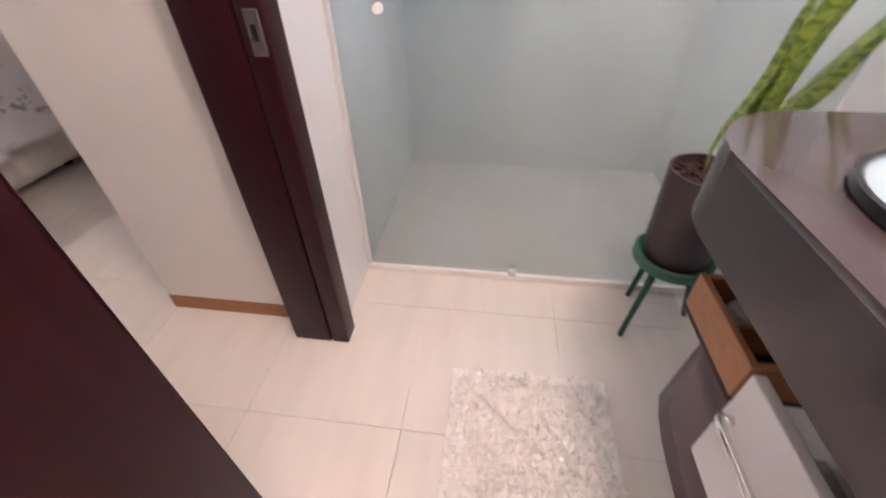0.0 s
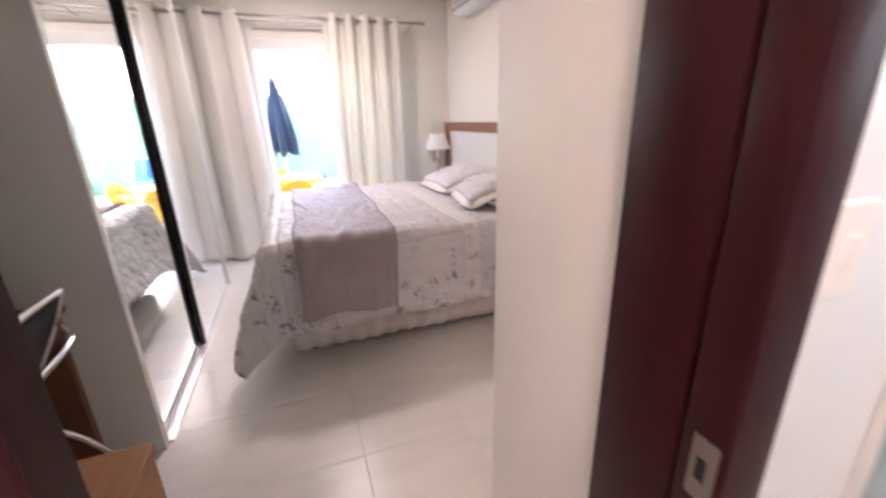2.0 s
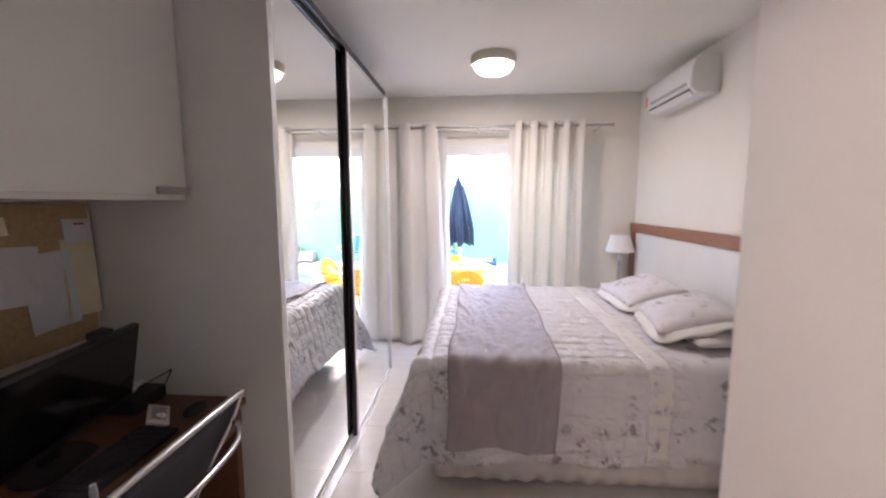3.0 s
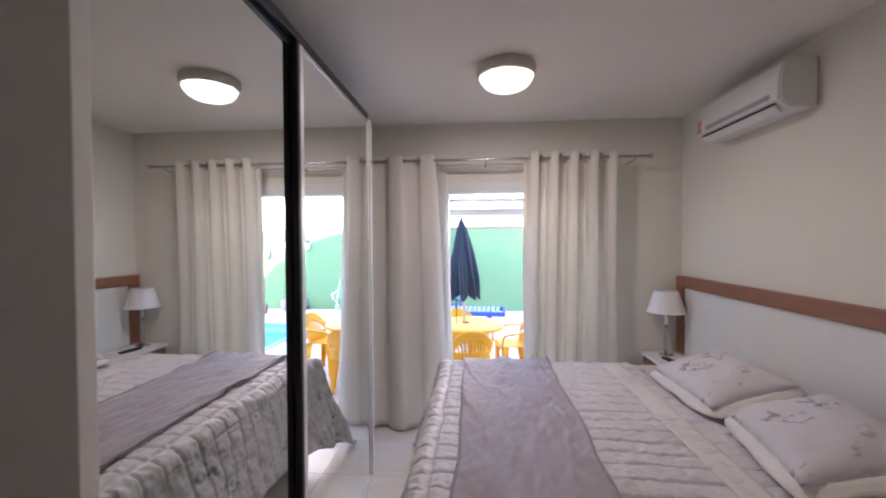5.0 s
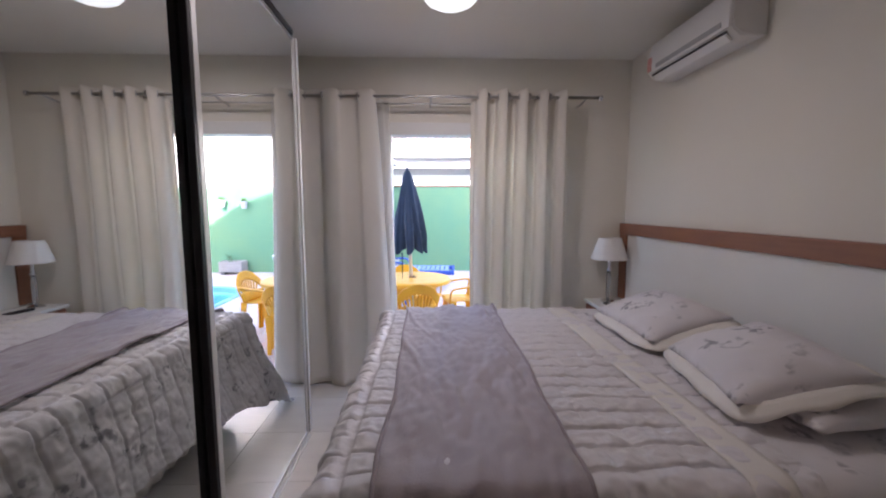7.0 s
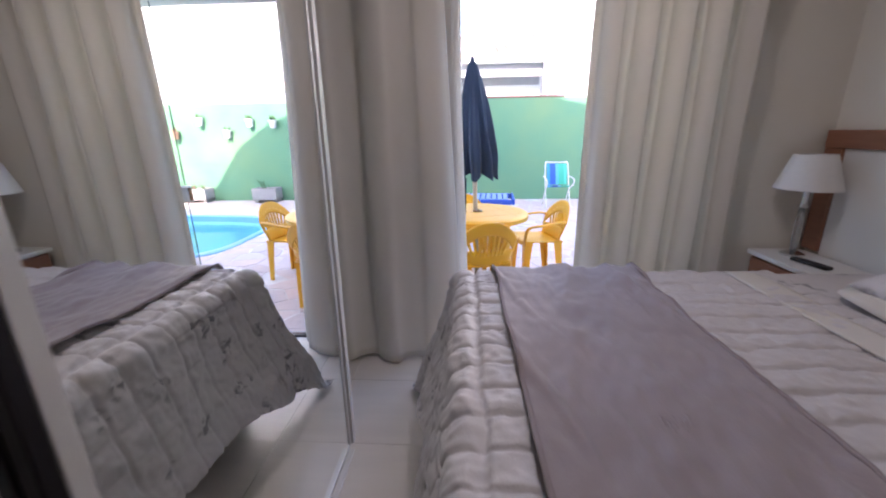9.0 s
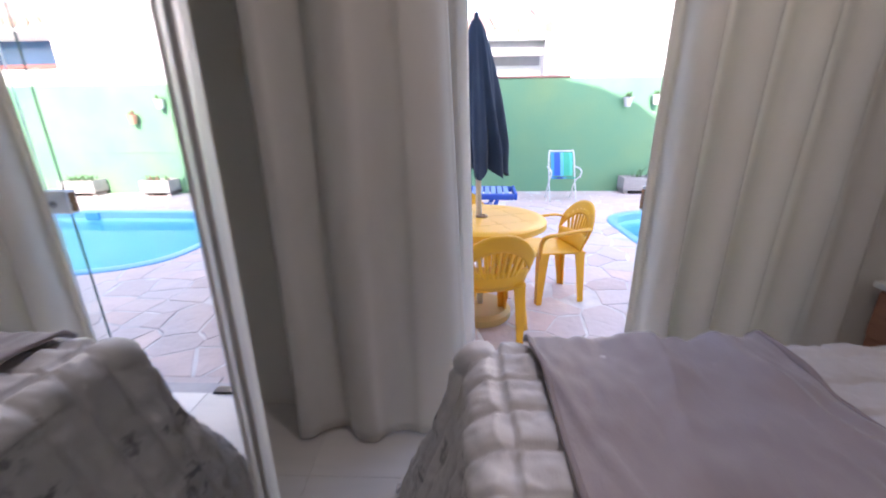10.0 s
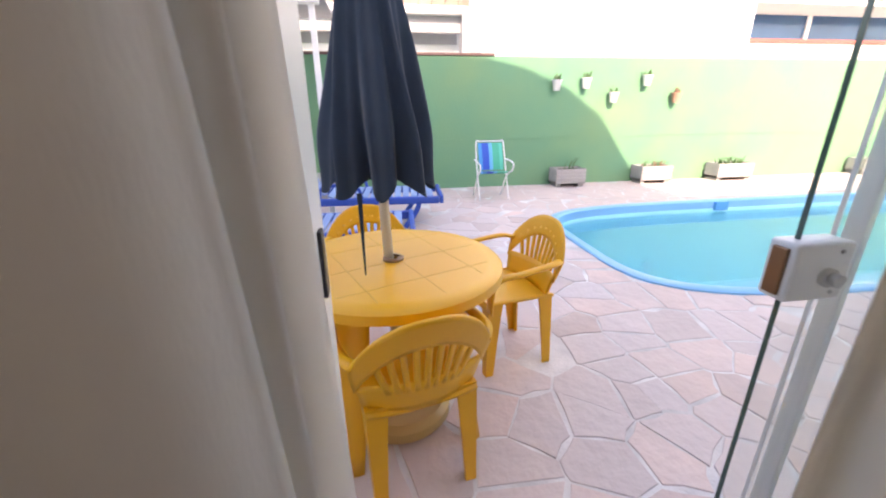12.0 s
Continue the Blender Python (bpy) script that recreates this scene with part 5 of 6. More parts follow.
def edge_pt(a):
    c, s_ = math.cos(a), math.sin(a)
    kx = (1e9 if abs(c) < 1e-6 else ((X_WINO + 0.0 - PC[0]) if c > 0 else (PC[0] + 10.4)) / abs(c))
    ky = (1e9 if abs(s_) < 1e-6 else ((14.0 - PC[1]) if s_ > 0 else (PC[1] + 6.0)) / abs(s_))
    k = min(kx, ky)
    return (PC[0] + c * k, PC[1] + s_ * k)


angs = [math.atan2(v.co.y - PC[1], v.co.x - PC[0]) for v in inner]
outer = [bed_.verts.new((*edge_pt(a), GZ - 0.003)) for a in angs]
for i in range(NP):
    bed_.faces.new((inner[i], inner[(i + 1) % NP], outer[(i + 1) % NP], outer[i]))
for cx, cy in ((X_WINO, 14.0), (-10.4, 14.0), (-10.4, -6.0), (X_WINO, -6.0)):
    i = min(range(NP), key=lambda i: (outer[i].co.x - cx) ** 2 + (outer[i].co.y - cy) ** 2)
    outer[i].co.x, outer[i].co.y = cx, cy
patio = solid("pavement", bed_, M_MORTAR, "patio paved with irregular pinkish flagstones in pale mortar", "pavement", kind=S)


def flagstones():
    rnd = random.Random(21)
    pts = []
    for _ in range(5200):
        q = (rnd.uniform(-10.9, -4.3), rnd.uniform(-3.2, 11.8))
        gap = rnd.choice((0.10, 0.17, 0.26, 0.34, 0.42))
        if all((q[0] - p[0]) ** 2 + (q[1] - p[1]) ** 2 > gap * gap for p in pts):
            pts.append(q)
    cells = []
    for k, p in enumerate(pts):
        if not (-10.4 < p[0] < X_WINO - 0.02 and -2.4 < p[1] < 11.0) or in_pool(*p, -0.02):
            continue
        poly = [(p[0] - .7, p[1] - .7), (p[0] + .7, p[1] - .7), (p[0] + .7, p[1] + .7), (p[0] - .7, p[1] + .7)]
        near = [q for q in pts if q != p and abs(q[0] - p[0]) < 1.1 and abs(q[1] - p[1]) < 1.1]
        cuts = [((q[0] - p[0]), (q[1] - p[1]), 0.5 * math.hypot(q[0] - p[0], q[1] - p[1]) - rnd.choice((0.001, 0.002, 0.006, 0.012))) for q in near]
        cuts = [(dx / math.hypot(dx, dy), dy / math.hypot(dx, dy), d) for dx, dy, d in cuts]
        cuts += [(1, 0, X_WINO - 0.092 - p[0]), (-1, 0, p[0] + 10.4)]
        for nx, ny, d in cuts:
            new_ = []
            for a, b in zip(poly, poly[1:] + poly[:1]):
                da = (a[0] - p[0]) * nx + (a[1] - p[1]) * ny - d
                db = (b[0] - p[0]) * nx + (b[1] - p[1]) * ny - d
                if da <= 0:
                    new_.append(a)
                if da * db < 0:
                    f = da / (da - db)
                    new_.append((a[0] + (b[0] - a[0]) * f, a[1] + (b[1] - a[1]) * f))
            poly = new_
            if len(poly) < 3:
                break
        if len(poly) < 3:
            continue
        fixed = []
        for x, y in poly:
            n = 0
            while in_pool(x, y, 0.07) and n < 40:
                x, y, n = x + (p[0] - x) * 0.08, y + (p[1] - y) * 0.08, n + 1
            fixed.append((x, y))
        if any(in_pool(x, y, 0.06) for x, y in fixed):
            continue
        cells.append((p, fixed))
    return cells


def stone_mesh(bm, p, poly, rnd):
    h = GZ + rnd.uniform(-0.003, 0.003)
    tx, ty = rnd.uniform(-0.006, 0.006), rnd.uniform(-0.006, 0.006)
    # break long sides so that the outline is a little uneven
    out = []
    for a, b in zip(poly, poly[1:] + poly[:1]):
        out.append(a)
        if math.hypot(a[0] - b[0], a[1] - b[1]) > 0.10:
            k = rnd.uniform(0.35, 0.65)
            m = (a[0] + (b[0] - a[0]) * k, a[1] + (b[1] - a[1]) * k)
            f = rnd.uniform(0, 0.11)
            out.append((m[0] + (p[0] - m[0]) * f, m[1] + (p[1] - m[1]) * f))
    lo = [bm.verts.new((x, y, GZ - 0.014)) for x, y in out]
    md = [bm.verts.new((x, y, h - 0.003 + tx * (x - p[0]) + ty * (y - p[1]))) for x, y in out]
    hi = [bm.verts.new((x + (p[0] - x) * 0.02, y + (p[1] - y) * 0.02, h + tx * (x - p[0]) + ty * (y - p[1]))) for x, y in out]
    n = len(out)
    for i in range(n):
        bm.faces.new((lo[i], lo[(i + 1) % n], md[(i + 1) % n], md[i]))
        bm.faces.new((md[i], md[(i + 1) % n], hi[(i + 1) % n], hi[i]))
    bm.faces.new(hi)


cells = flagstones()
cells.sort(key=lambda c: math.hypot(c[0][0] + 5.6, c[0][1] - 1.6))
rs = random.Random(5)
rest = bmesh.new()
for n, (p, poly) in enumerate(cells):
    if n < 290:
        bm = bmesh.new()
        stone_mesh(bm, p, poly, rs)
        part("flagstone", bm, M_STONE, patio)
    else:
        stone_mesh(rest, p, poly, rs)
for k in range(12):
    y0 = -1.63 + 0.41 * k
    part("edging_stone", box(X_WINO - 0.086, y0 + 0.003, GZ - 0.02, X_WINO - 0.004, y0 + 0.407, GZ + 0.004, 0.003, seg=1), M_STONE, patio)
part("far_flagstones", rest, M_STONE, patio, kind="stuff")


# ---- garden furniture ----
def plastic_chair():
    c = thing("plastic_chair", "yellow moulded plastic armchair with slatted back", "chair", (0, 0, 0), group="chairs round the patio table")
    part("seat", sheet(lambda u, v: (-0.20 + 0.42 * u, (v - .5) * (0.42 + 0.05 * u), 0.405 + 0.022 * u + 0.018 * abs(2 * v - 1) ** 3 - 0.03 * smoothstep(0.9, 1.0, u)), 12, 12, 0.012), M_YELLOW, c, smooth=True)

    def back(v, z):
        k = (z - 0.40) / 0.38
        x = -0.205 - 0.085 * k + 0.06 * (2 * v - 1) ** 2
        return x, (v - .5) * (0.42 + 0.10 * math.sin(min(1, k) * 2.0))

    def crown(u, v):
        a = 2 * u - 1
        top = 0.78 - 0.17 * abs(a) ** 2.6
        bot = 0.67 - 0.17 * abs(a) ** 2.2
        z = bot + (top - bot) * v
        x, y = back(u, z)
        return (x - 0.012 * v, y * 1.03, z)
    part("crown", sheet(crown, 24, 6, 0.014), M_YELLOW, c, smooth=True)
    part("lower_back", sheet(lambda u, v: (*back(u, 0.40 + 0.13 * v), 0.40 + 0.13 * v), 16, 4, 0.012), M_YELLOW, c, smooth=True)
    for i in range(9):
        u = 0.14 + 0.72 * i / 8

        def slat(s, v, u=u):
            a = 2 * u - 1
            z = 0.49 + (0.72 - 0.17 * abs(a) ** 2.2 - 0.49) * v
            uu = 0.5 + (u - 0.5) * (0.78 + 0.22 * v) + (s - .5) * 0.046
            x, y = back(uu, z)
            return (x, y, z)
        part("slat", sheet(slat, 2, 6, 0.010), M_YELLOW, c, smooth=True)
    for sy in (-1, 1):
        arm = arc([(-0.20, 0.235 * sy, 0.625), (-0.12, 0.275 * sy, 0.632), (0.05, 0.285 * sy, 0.615), (0.17, 0.275 * sy, 0.60), (0.215, 0.265 * sy, 0.55), (0.225, 0.26 * sy, 0.42)], 6)

        def armfn(u, v, arm=arm, sy=sy):
            i = min(len(arm) - 1, int(round(u * (len(arm) - 1))))
            d = (arm[min(i + 1, len(arm) - 1)] - arm[max(i - 1, 0)]).normalized()
            side = Vector((0, 1, 0)) - d * d.y
            return arm[i] + side.normalized() * (v - .5) * 0.052 + Vector((0, 0, -0.010 * (2 * v - 1) ** 2))
        part("arm", sheet(armfn, len(arm) - 1, 4, 0.012), M_YELLOW, c, smooth=True)
        for fx, tx in ((1, 0.20), (-1, -0.215)):
            x0 = 0.20 if fx > 0 else -0.185
            leg = bmesh.new()

            def face(u, v, x0=x0, tx=tx, fx=fx, sy=sy):
                w = 0.085 - 0.040 * (1 - v) ** 0.8
                cx, cy = x0 + (tx - x0) * (1 - v), (0.215 - 0.008 * (1 - v)) * sy
                a = (u - .5) * 2
                return (cx + fx * (-abs(min(0, a)) * w + 0.0), cy - sy * max(0, a) * w, 0.0 + 0.43 * v)
            sheet(face, 8, 6, 0.012, bm=leg)
            part("leg", leg, M_YELLOW, c, smooth="auto")
    return c


chair0 = plastic_chair()
chair0.matrix_basis = pose(-5.24, 0.625, GZ, 0, 0, 193) @ Matrix.Diagonal((0.90, 0.88, 0.94, 1))
for m in (pose(-5.85, 1.165, GZ, 0, 0, -78), pose(-6.10, 0.50, GZ, 0, 0, 8), pose(-5.32, 0.02, GZ, 0, 0, 110)):
    copy_thing(chair0, m)

TX, TY, TZ = -5.49, 0.60, 0.665
tb = thing("patio_table", "round yellow plastic patio table with an umbrella hole", "table", (TX, TY, GZ))
part("tabletop", lathe([(0.035, -0.005), (0.035, 0.018), (0.36, 0.018), (0.405, 0.015), (0.418, 0.004), (0.420, -0.028), (0.412, -0.030), (0.405, -0.005), (0.035, -0.005)], (TX, TY, TZ), 64), M_YELLOW, tb, smooth="auto")
# darker yellow strips paint the shade of grooves on the uncut top
M_GROOVE = mat("groove_shadow", (0.76, 0.375, 0.014), 0.45, var=0.1)
for k in (-0.19, 0.02, 0.21):
    h = math.sqrt(0.36 ** 2 - k * k)
    part("groove", turned(box(-h, k - 0.002, 0, h, k + 0.002, 0.0012), pose(TX, TY, TZ + 0.0175, 0, 0, 22)), M_GROOVE, tb)
    part("groove", turned(box(k - 0.002, -h, 0, k + 0.002, h, 0.0012), pose(TX, TY, TZ + 0.0175, 0, 0, 22)), M_GROOVE, tb)
part("hub", lathe([(0.024, 0.018), (0.040, 0.018), (0.040, 0.026), (0.034, 0.030), (0.024, 0.030)], (TX, TY, TZ), 28), mat("brown_hub", (0.30, 0.16, 0.07), 0.5), tb, "brown umbrella collar", smooth="auto")
part("apron_ring", lathe([(0.30, -0.005), (0.31, -0.07), (0.30, -0.07), (0.29, -0.005)], (TX, TY, TZ), 40), M_YELLOW, tb, smooth="auto")
for a in (45, 135, 225, 315):
    c, s_ = math.cos(radians(a + 10)), math.sin(radians(a + 10))

    def leg(u, v, c=c, s_=s_):
        r = 0.265 + 0.075 * (1 - v) ** 1.5
        w = (0.075 - 0.03 * (1 - v)) * (2 * u - 1)
        cv = 0.03 * (1 - (2 * u - 1) ** 2)
        return (TX + (r + cv) * c - w * s_, TY + (r + cv) * s_ + w * c, GZ + (TZ - GZ - 0.004) * v)
    part("leg", sheet(leg, 8, 8, 0.014), M_YELLOW, tb, smooth=True)

ub = thing("umbrella_base", "round yellow plastic umbrella base on the paving", "umbrella base", (TX, TY, GZ))
part("drum", lathe([(0, 0), (0.20, 0), (0.215, 0.02), (0.215, 0.06), (0.19, 0.085), (0.05, 0.095), (0, 0.095)], (TX, TY, GZ), 44), mat("pale_yellow_plastic", (0.66, 0.44, 0.16), 0.45, var=0.08), ub, smooth="auto")
um = thing("patio_umbrella", "closed navy canvas umbrella on a pale pole", "umbrella", (TX, TY, GZ + 0.095))
UT = Vector((TX - 0.055, TY - 0.05, 1.86))
UB = Vector((TX, TY, GZ + 0.095))
part("pole", tube([UB, UB + (UT - UB) * 0.97], 0.019, 14), mat("pale_pole", (0.62, 0.55, 0.44), 0.4, var=0.05), um, smooth=True)


def canopy(u, v):
    z = 0.975 + (1.84 - 0.975) * v
    ax = UB + (UT - UB) * ((z - UB.z) / (UT.z - UB.z))
    r = 0.026 + 0.165 * (1 - v) ** 0.72 * (1 - 0.16 * smoothstep(0.0, 0.25, 0.25 - v))
    a = u * math.tau
    lob = 1 + 0.24 * (1 - v) * math.cos(8 * a + 1.4 * v) + 0.10 * math.cos(16 * a + 2) * (1 - v) + 0.08 * math.sin(3 * a + 5 * v)
    return (ax.x + r * lob * math.cos(a), ax.y + r * lob * math.sin(a), z - 0.030 * math.cos(8 * a) * (1 - v) ** 3)


part("canopy", sheet(canopy, 128, 40, closed=True), M_NAVY, um, "folded navy canvas", smooth=True)
part("cap", lathe([(0.04, -0.05), (0.034, -0.01), (0.018, 0.01), (0.010, 0.04), (0, 0.045)], tuple(UT - Vector((0, 0, 0.02))), 20), M_NAVY, um, smooth=True)
part("strap", sheet(lambda u, v: (TX + 0.17 + 0.004 * math.sin(6 * v), TY - 0.10 + 0.012 * (u - .5) * (0.4 + v), 0.70 + 0.28 * v), 2, 10, 0.002), M_NAVY, um, "loose hanging strap")
part("tie_band", sheet(lambda u, v: (TX - 0.02 + 0.118 * math.cos(u * math.tau), TY - 0.015 + 0.118 * math.sin(u * math.tau), 1.18 + 0.02 * v), 40, 1, 0.003, closed=True), M_NAVY, um)


def lounger():
    c = thing("sun_lounger", "blue plastic sun lounger with a slatted pale top", "lounger", (0, 0, 0), group="sun loungers by the wall")
    for sx in (-0.31, 0.31):
        part("side_rail", box(sx - 0.025, -0.95, 0.27, sx + 0.025, 0.92, 0.35, 0.015, seg=3), M_LOUNGER, c, smooth="auto")
        for ly in (-0.65, 0.62):
            part("leg", sheet(lambda u, v, ly=ly, sx=sx: (sx + (u - .5) * 0.05, ly + 0.10 * math.sin(2.2 * v - 0.6), 0.29 * v), 2, 8, 0.05), M_LOUNGER, c, smooth="auto")
        part("arm", tube(arc([(sx, -0.35, 0.34), (sx * 1.03, -0.30, 0.47), (sx * 1.03, 0.02, 0.48), (sx, 0.10, 0.34)], 6), 0.018, 8), M_LOUNGER, c, smooth=True)
    pale = mat("pale_blue_slat", (0.24, 0.36, 0.62), 0.45, var=0.06)
    for i in range(12):
        y = -0.18 + i * 0.088
        part("slat", box(-0.29, y, 0.335, 0.29, y + 0.07, 0.356, 0.006, seg=1), pale, c)
    for i in range(8):
        y = -0.24 - i * 0.082
        z = 0.36 + i * 0.036
        part("back_slat", turned(box(-0.29, -0.035, -0.01, 0.29, 0.035, 0.01, 0.006, seg=1), pose(0, y, z, -24, 0, 0)), pale, c)
    part("end_cap", box(-0.335, 0.92, 0.27, 0.335, 0.965, 0.36, 0.015, seg=3), M_LOUNGER, c, smooth="auto")
    return c


lg = lounger()
lg.matrix_basis = pose(-8.62, 0.30, GZ, 0, 0, -4)
copy_thing(lg, pose(-7.42, -0.12, GZ, 0, 0, -3))

# striped folding chair
fc = thing("beach_chair", "folding aluminium beach chair with blue and green stripes", "chair", (-9.55, 2.15, GZ))
FX, FY = -9.55, 2.15
for sy in (-0.21, 0.21):
    part("back_tube", tube(arc([(FX + 0.18, FY + sy, GZ), (FX - 0.02, FY + sy, GZ + 0.38), (FX - 0.17, FY + sy * 0.95, GZ + 0.76), (FX - 0.175, FY + sy * 0.7, GZ + 0.785)], 5), 0.011, 8), M_PLASTIC_W, fc, smooth=True)
    part("front_tube", tube(arc([(FX - 0.22, FY + sy, GZ), (FX, FY + sy, GZ + 0.30), (FX + 0.22, FY + sy * 1.08, GZ + 0.43)], 5), 0.011, 8), M_PLASTIC_W, fc, smooth=True)
    part("arm", tube(arc([(FX - 0.10, FY + sy * 1.1, GZ + 0.54), (FX + 0.1, FY + sy * 1.15, GZ + 0.53), (FX + 0.24, FY + sy * 1.12, GZ + 0.50), (FX + 0.20, FY + sy * 1.08, GZ + 0.40)], 5), 0.012, 8), M_PLASTIC_W, fc, smooth=True)
part("top_tube", tube([(FX - 0.175, FY - 0.15, GZ + 0.785), (FX - 0.175, FY + 0.15, GZ + 0.785)], 0.011, 8), M_PLASTIC_W, fc, smooth=True)
for k, col in enumerate(((0.03, 0.30, 0.60), (0.02, 0.10, 0.50), (0.02, 0.10, 0.50), (0.10, 0.45, 0.70), (0.03, 0.45, 0.28), (0.03, 0.45, 0.28), (0.06, 0.55, 0.40))):
    y0 = FY - 0.175 + k * 0.05
    mm_ = mat("stripe_web", col, 0.7, var=0.05)
    part("back_stripe", sheet(lambda u, v, y0=y0: (FX - 0.03 - 0.135 * v + 0.02 * math.sin(math.pi * v), y0 + 0.0495 * u, GZ + 0.40 + 0.36 * v), 1, 6, 0.003), mm_, fc)
    part("seat_stripe", sheet(lambda u, v, y0=y0: (FX - 0.02 + 0.22 * v, y0 + 0.0495 * u, GZ + 0.38 + 0.03 * v - 0.03 * math.sin(math.pi * v)), 1, 6, 0.003), mm_, fc)

# ---- planters and wall pots ----
M_CONC = mat("grey_concrete", (0.40, 0.38, 0.36), 0.9, var=0.12, scale=8, bump=0.3, bscale=60)
M_LEAFG = mat("succulent_leaf", (0.075, 0.17, 0.055), 0.5, var=0.25, scale=15)
M_LEAFR = mat("reddish_leaf", (0.22, 0.11, 0.06), 0.55, var=0.25, scale=15)


def blades(root, at, n, h, spread, material, seed, width=0.012):
    r_ = random.Random(seed)
    for k in range(n):
        a = r_.uniform(0, math.tau)
        l = h * r_.uniform(0.55, 1.0)
        bx, by = at[0] + r_.uniform(-1, 1) * spread[0], at[1] + r_.uniform(-1, 1) * spread[1]
        lean = r_.uniform(0.15, 0.7) * l
        part("leaf", sheet(lambda u, v: (bx + lean * v ** 1.6 * math.cos(a) - (u - .5) * 2 * width * (1 - v ** 2) * math.sin(a), by + lean * v ** 1.6 * math.sin(a) + (u - .5) * 2 * width * (1 - v ** 2) * math.cos(a), at[2] + l * v - 0.3 * lean * v ** 3), 2, 5, 0.002), material, root, smooth=True)


def planter(y0, y1, label, mats, n, h, seed):
    x0, x1 = -10.36, -10.06
    p = thing("planter", label, "planter", ((x0 + x1) / 2, (y0 + y1) / 2, GZ), group="planters along the garden wall")
    for fy in (y0 + 0.06, y1 - 0.06):
        part("foot", box(x0 + 0.03, fy - 0.04, GZ, x1 - 0.03, fy + 0.04, GZ + 0.05), M_CONC, p)
    zs = GZ + 0.05
    tro = bmesh.new()
    box(x0, y0, zs, x1, y0 + 0.03, zs + 0.24, bm=tro)
    box(x0, y1 - 0.03, zs, x1, y1, zs + 0.24, bm=tro)
    box(x0, y0 + 0.03, zs, x0 + 0.03, y1 - 0.03, zs + 0.24, bm=tro)
    box(x1 - 0.03, y0 + 0.03, zs, x1, y1 - 0.03, zs + 0.24, bm=tro)
    box(x0, y0, zs - 0.0, x1, y1, zs + 0.03, bm=tro)
    part("trough", tro, M_CONC, p)
    for k in range(4):
        part("rib", box(x1 - 0.002, y0 - 0.004, zs + 0.012 + k * 0.058, x1 + 0.012, y1 + 0.004, zs + 0.046 + k * 0.058, 0.004, seg=1), M_CONC, p)
    part("soil", box(x0 + 0.03, y0 + 0.03, zs + 0.03, x1 - 0.03, y1 - 0.03, zs + 0.21), mat("soil", (0.10, 0.07, 0.05), 0.95, var=0.3, scale=40, bump=0.4), p)
    for i, m in enumerate(mats):
        blades(p, ((x0 + x1) / 2, (y0 + y1) / 2, zs + 0.21), n, h, (0.08, (y1 - y0) * 0.36), m, seed + i)


planter(3.37, 3.87, "grey ribbed concrete planter with a small cactus", (M_LEAFG,), 7, 0.30, 3)
planter(4.86, 5.42, "pale ribbed concrete planter with reddish succulents", (M_LEAFR, M_LEAFG), 16, 0.15, 11)
planter(6.30, 6.98, "pale ribbed concrete planter with green succulents", (M_LEAFG, M_LEAFG), 18, 0.17, 17)
planter(9.3, 10.0, "long grey concrete planter with low plants", (M_LEAFG,), 16, 0.15, 23)

M_POTW = mat("white_pot", (0.72, 0.70, 0.66), 0.7, var=0.08, scale=10)
M_POTT = mat("terracotta_pot", (0.50, 0.27, 0.18), 0.8, var=0.12, scale=10)
for k, (y, z, mm_, lab) in enumerate(((3.36, 1.50, M_POTW, "white"), (3.84, 1.53, M_POTW, "white"), (4.33, 1.32, M_POTW, "white"), (4.88, 1.57, M_POTW, "white"), (5.44, 1.31, M_POTT, "terracotta"))):
    p = thing("wall_pot", lab + " half-round wall pot with a trailing plant", "plant pot", (-10.32, y, z - 0.1), group="pots on the garden wall")
    part("pot", lathe([(0, -0.085), (0.050, -0.085), (0.072, 0.05), (0.080, 0.05), (0.080, 0.07), (0.068, 0.07), (0.064, 0.04), (0, 0.04)], (-10.315, y, z + 0.02), 22), mm_, p, smooth="auto")
    part("bracket", box(-10.40, y - 0.02, z + 0.02, -10.375, y + 0.02, z + 0.06), M_STEEL, p)
    blades(p, (-10.305, y, z + 0.06), 14, 0.15, (0.04, 0.05), M_LEAFG if k != 4 else M_LEAFR, 40 + k, 0.014)

# ---- neighbours ----
nb = thing("neighbour_house", "white rendered neighbouring building behind the garden wall", "house", (-13, 7, -2), kind=S)
part("wall", box(-12.4, 2.42, -2.0, -11.4, 7.6, 7.5), M_RENDER, nb)
part("wall", box(-13.4, 7.6, -2.0, -12.4, 16.0, 2.45), M_RENDER, nb)
part("parapet", box(-12.5, 7.6, 2.45, -12.35, 16.0, 2.52), mat("red_coping", (0.40, 0.10, 0.08), 0.7, var=0.1), nb, "red painted coping")
M_BLUEGL = mat("blue_window", (0.03, 0.10, 0.22), 0.1, var=0.2, scale=1.0)
for k in range(4):
    part("window", box(-13.3, 7.7 + k * 1.6, 2.52, -13.25, 9.2 + k * 1.6, 3.15), M_BLUEGL, nb, "blue-tinted window pane")
    part("window_post", box(-13.3, 9.2 + k * 1.6, 2.52, -13.2, 9.3 + k * 1.6, 3.15), M_PLASTIC_W, nb)
part("eave", box(-13.6, 7.6, 3.15, -12.2, 16.0, 3.30), M_RENDER, nb)
rt = bmesh.new()
for i in range(30):
    tube([(-12.15, 7.7 + i * 0.28, 3.33), (-14.5, 7.7 + i * 0.28, 4.2)], 0.12, 8, bm=rt)
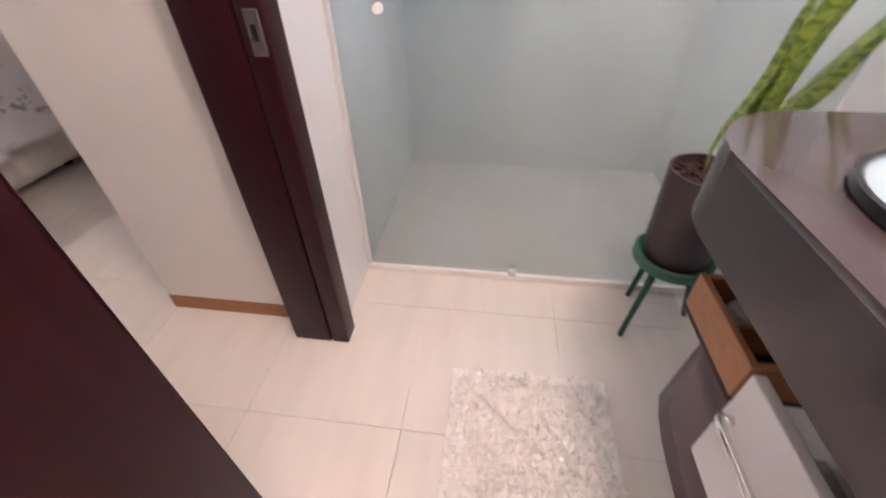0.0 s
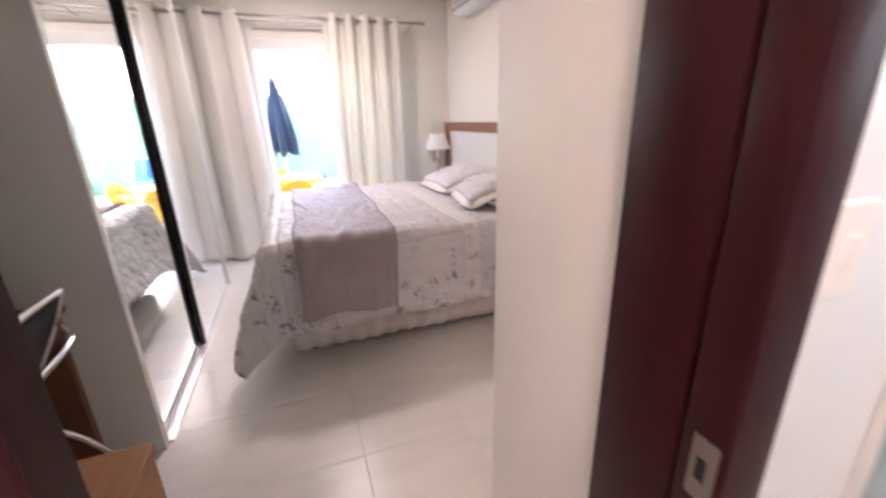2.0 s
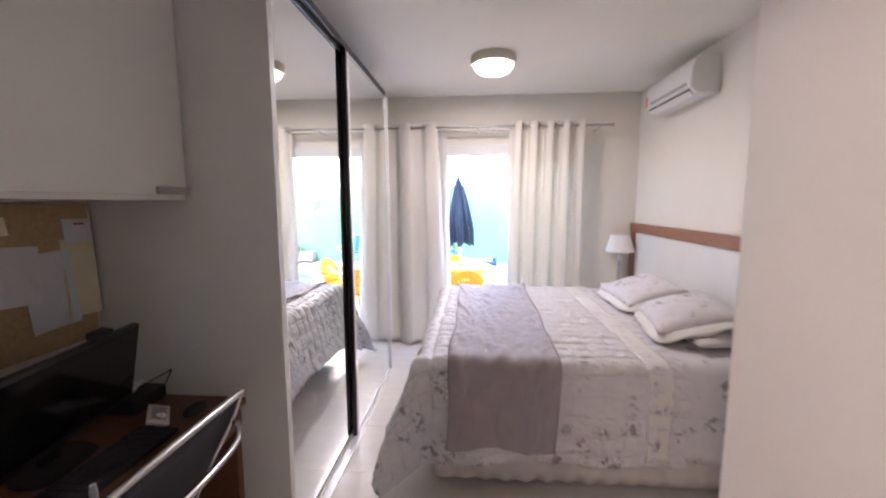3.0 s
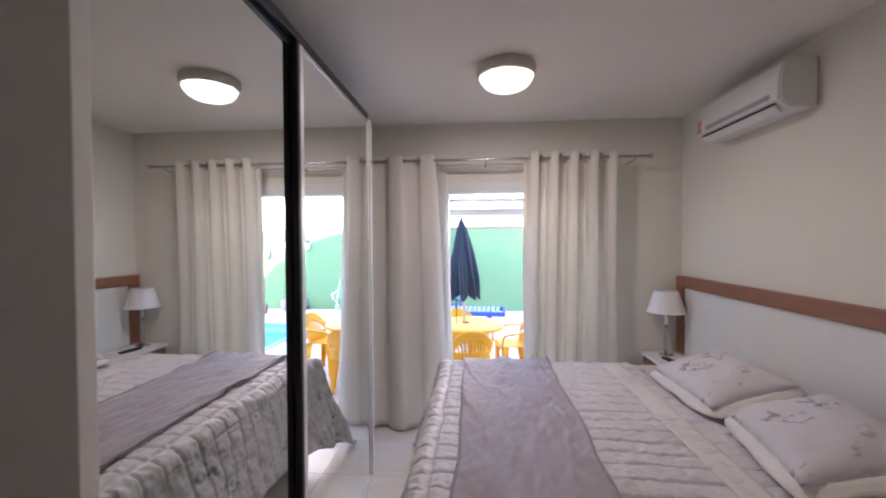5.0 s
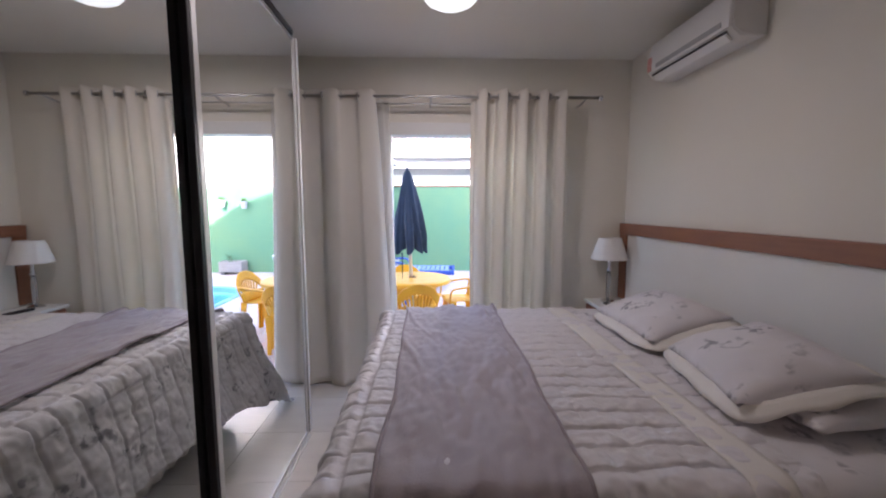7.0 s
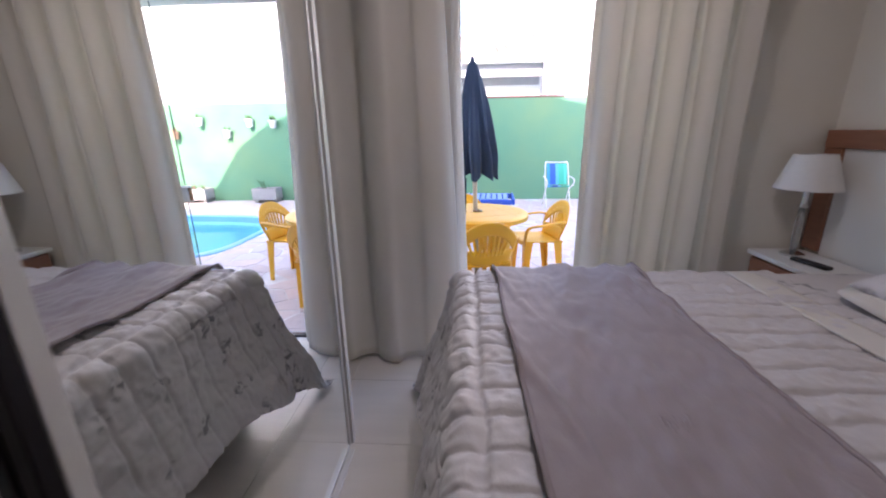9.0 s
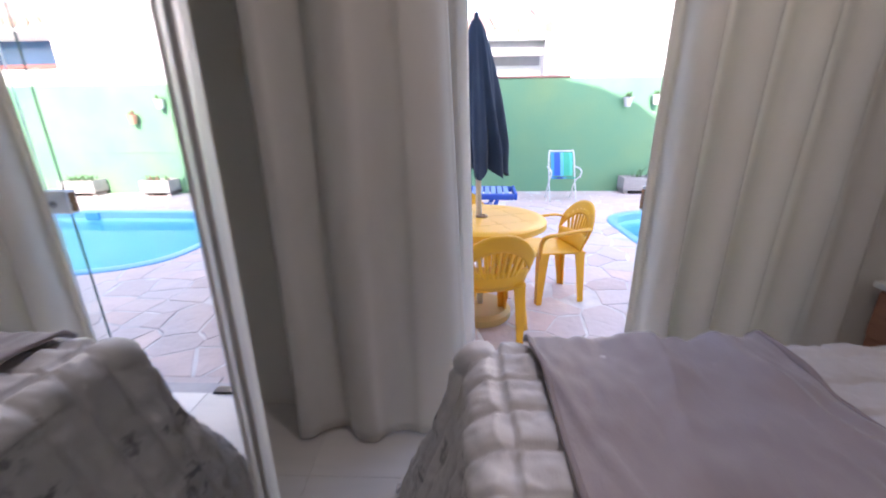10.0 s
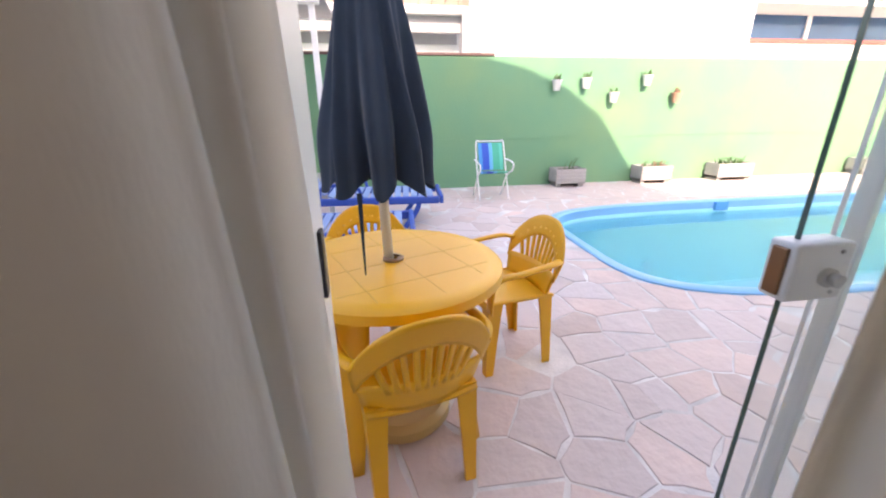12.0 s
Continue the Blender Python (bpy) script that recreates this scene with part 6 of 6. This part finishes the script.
part("roof_tiles", rt, M_ROOFTILE, nb, "clay barrel roof tiles", kind="stuff")

n2 = thing("neighbour_annexe", "low neighbouring annexe with a clay tile roof", "house", (-13, 0, -2), kind=S)
part("wall", box(-13.2, -6.0, -2.0, -13.0, 2.40, 2.62), M_RENDER, n2)
# solid grey strip in place of a dark opening; the wall is unbroken
part("dark_opening_strip", box(-13.0, -6.0, 2.40, -12.96, 2.30, 2.62), M_GREYPAINT, n2)
part("beam", box(-12.75, -6.0, 2.56, -12.6, 2.40, 2.86), M_GREYPAINT, n2, "grey painted roof beam")
part("gutter", box(-12.62, -6.0, 2.84, -12.42, 2.41, 2.98, 0.02), M_PLASTIC_W, n2, "white rain gutter")
part("end_wall", box(-12.75, 2.30, 2.0, -12.4, 2.42, 2.9), M_GREYPAINT, n2)
for i in range(34):
    y = -5.9 + i * 0.25
    part("roof_tile", turned(lathe([(0, 0), (0.125, 0), (0.105, 2.6), (0, 2.6)], n=10), Matrix.Translation((-12.45, y, 3.02)) @ pose(0, 0, 0, 0, -72, 0)), M_ROOFTILE, n2)
part("verge", turned(lathe([(0, 0), (0.13, 0), (0.11, 2.6), (0, 2.6)], n=10), Matrix.Translation((-12.40, 2.42, 3.06)) @ pose(0, 0, 0, 0, -70, 0)), mat("red_verge", (0.48, 0.30, 0.24), 0.8, var=0.15), n2, "red verge tile")
solid("wall_cap", box(-10.62, -6.0, 1.92, -10.38, 2.38, 1.96, 0.006), mat("dark_cap", (0.16, 0.09, 0.08), 0.8, var=0.2), "dark tile coping along part of the wall", "coping", kind=S)

pg = thing("porch", "white timber porch post and roof edge by the wall", "porch", (-9.0, 0, GZ))
part("post", box(-9.03, -0.06, GZ, -8.97, 0.0, 2.25, 0.004), M_PLASTIC_W, pg)
part("beam", box(-9.05, -4.0, 2.25, -8.93, 0.05, 2.37, 0.004), M_PLASTIC_W, pg)
part("roof_panel", box(-10.4, -4.0, 2.37, -8.85, 0.08, 2.42), M_GREYPAINT, pg)
part("stone_ledge", box(-10.4, -2.5, GZ, -9.6, 0.1, 0.28, 0.01), M_CONC, pg)
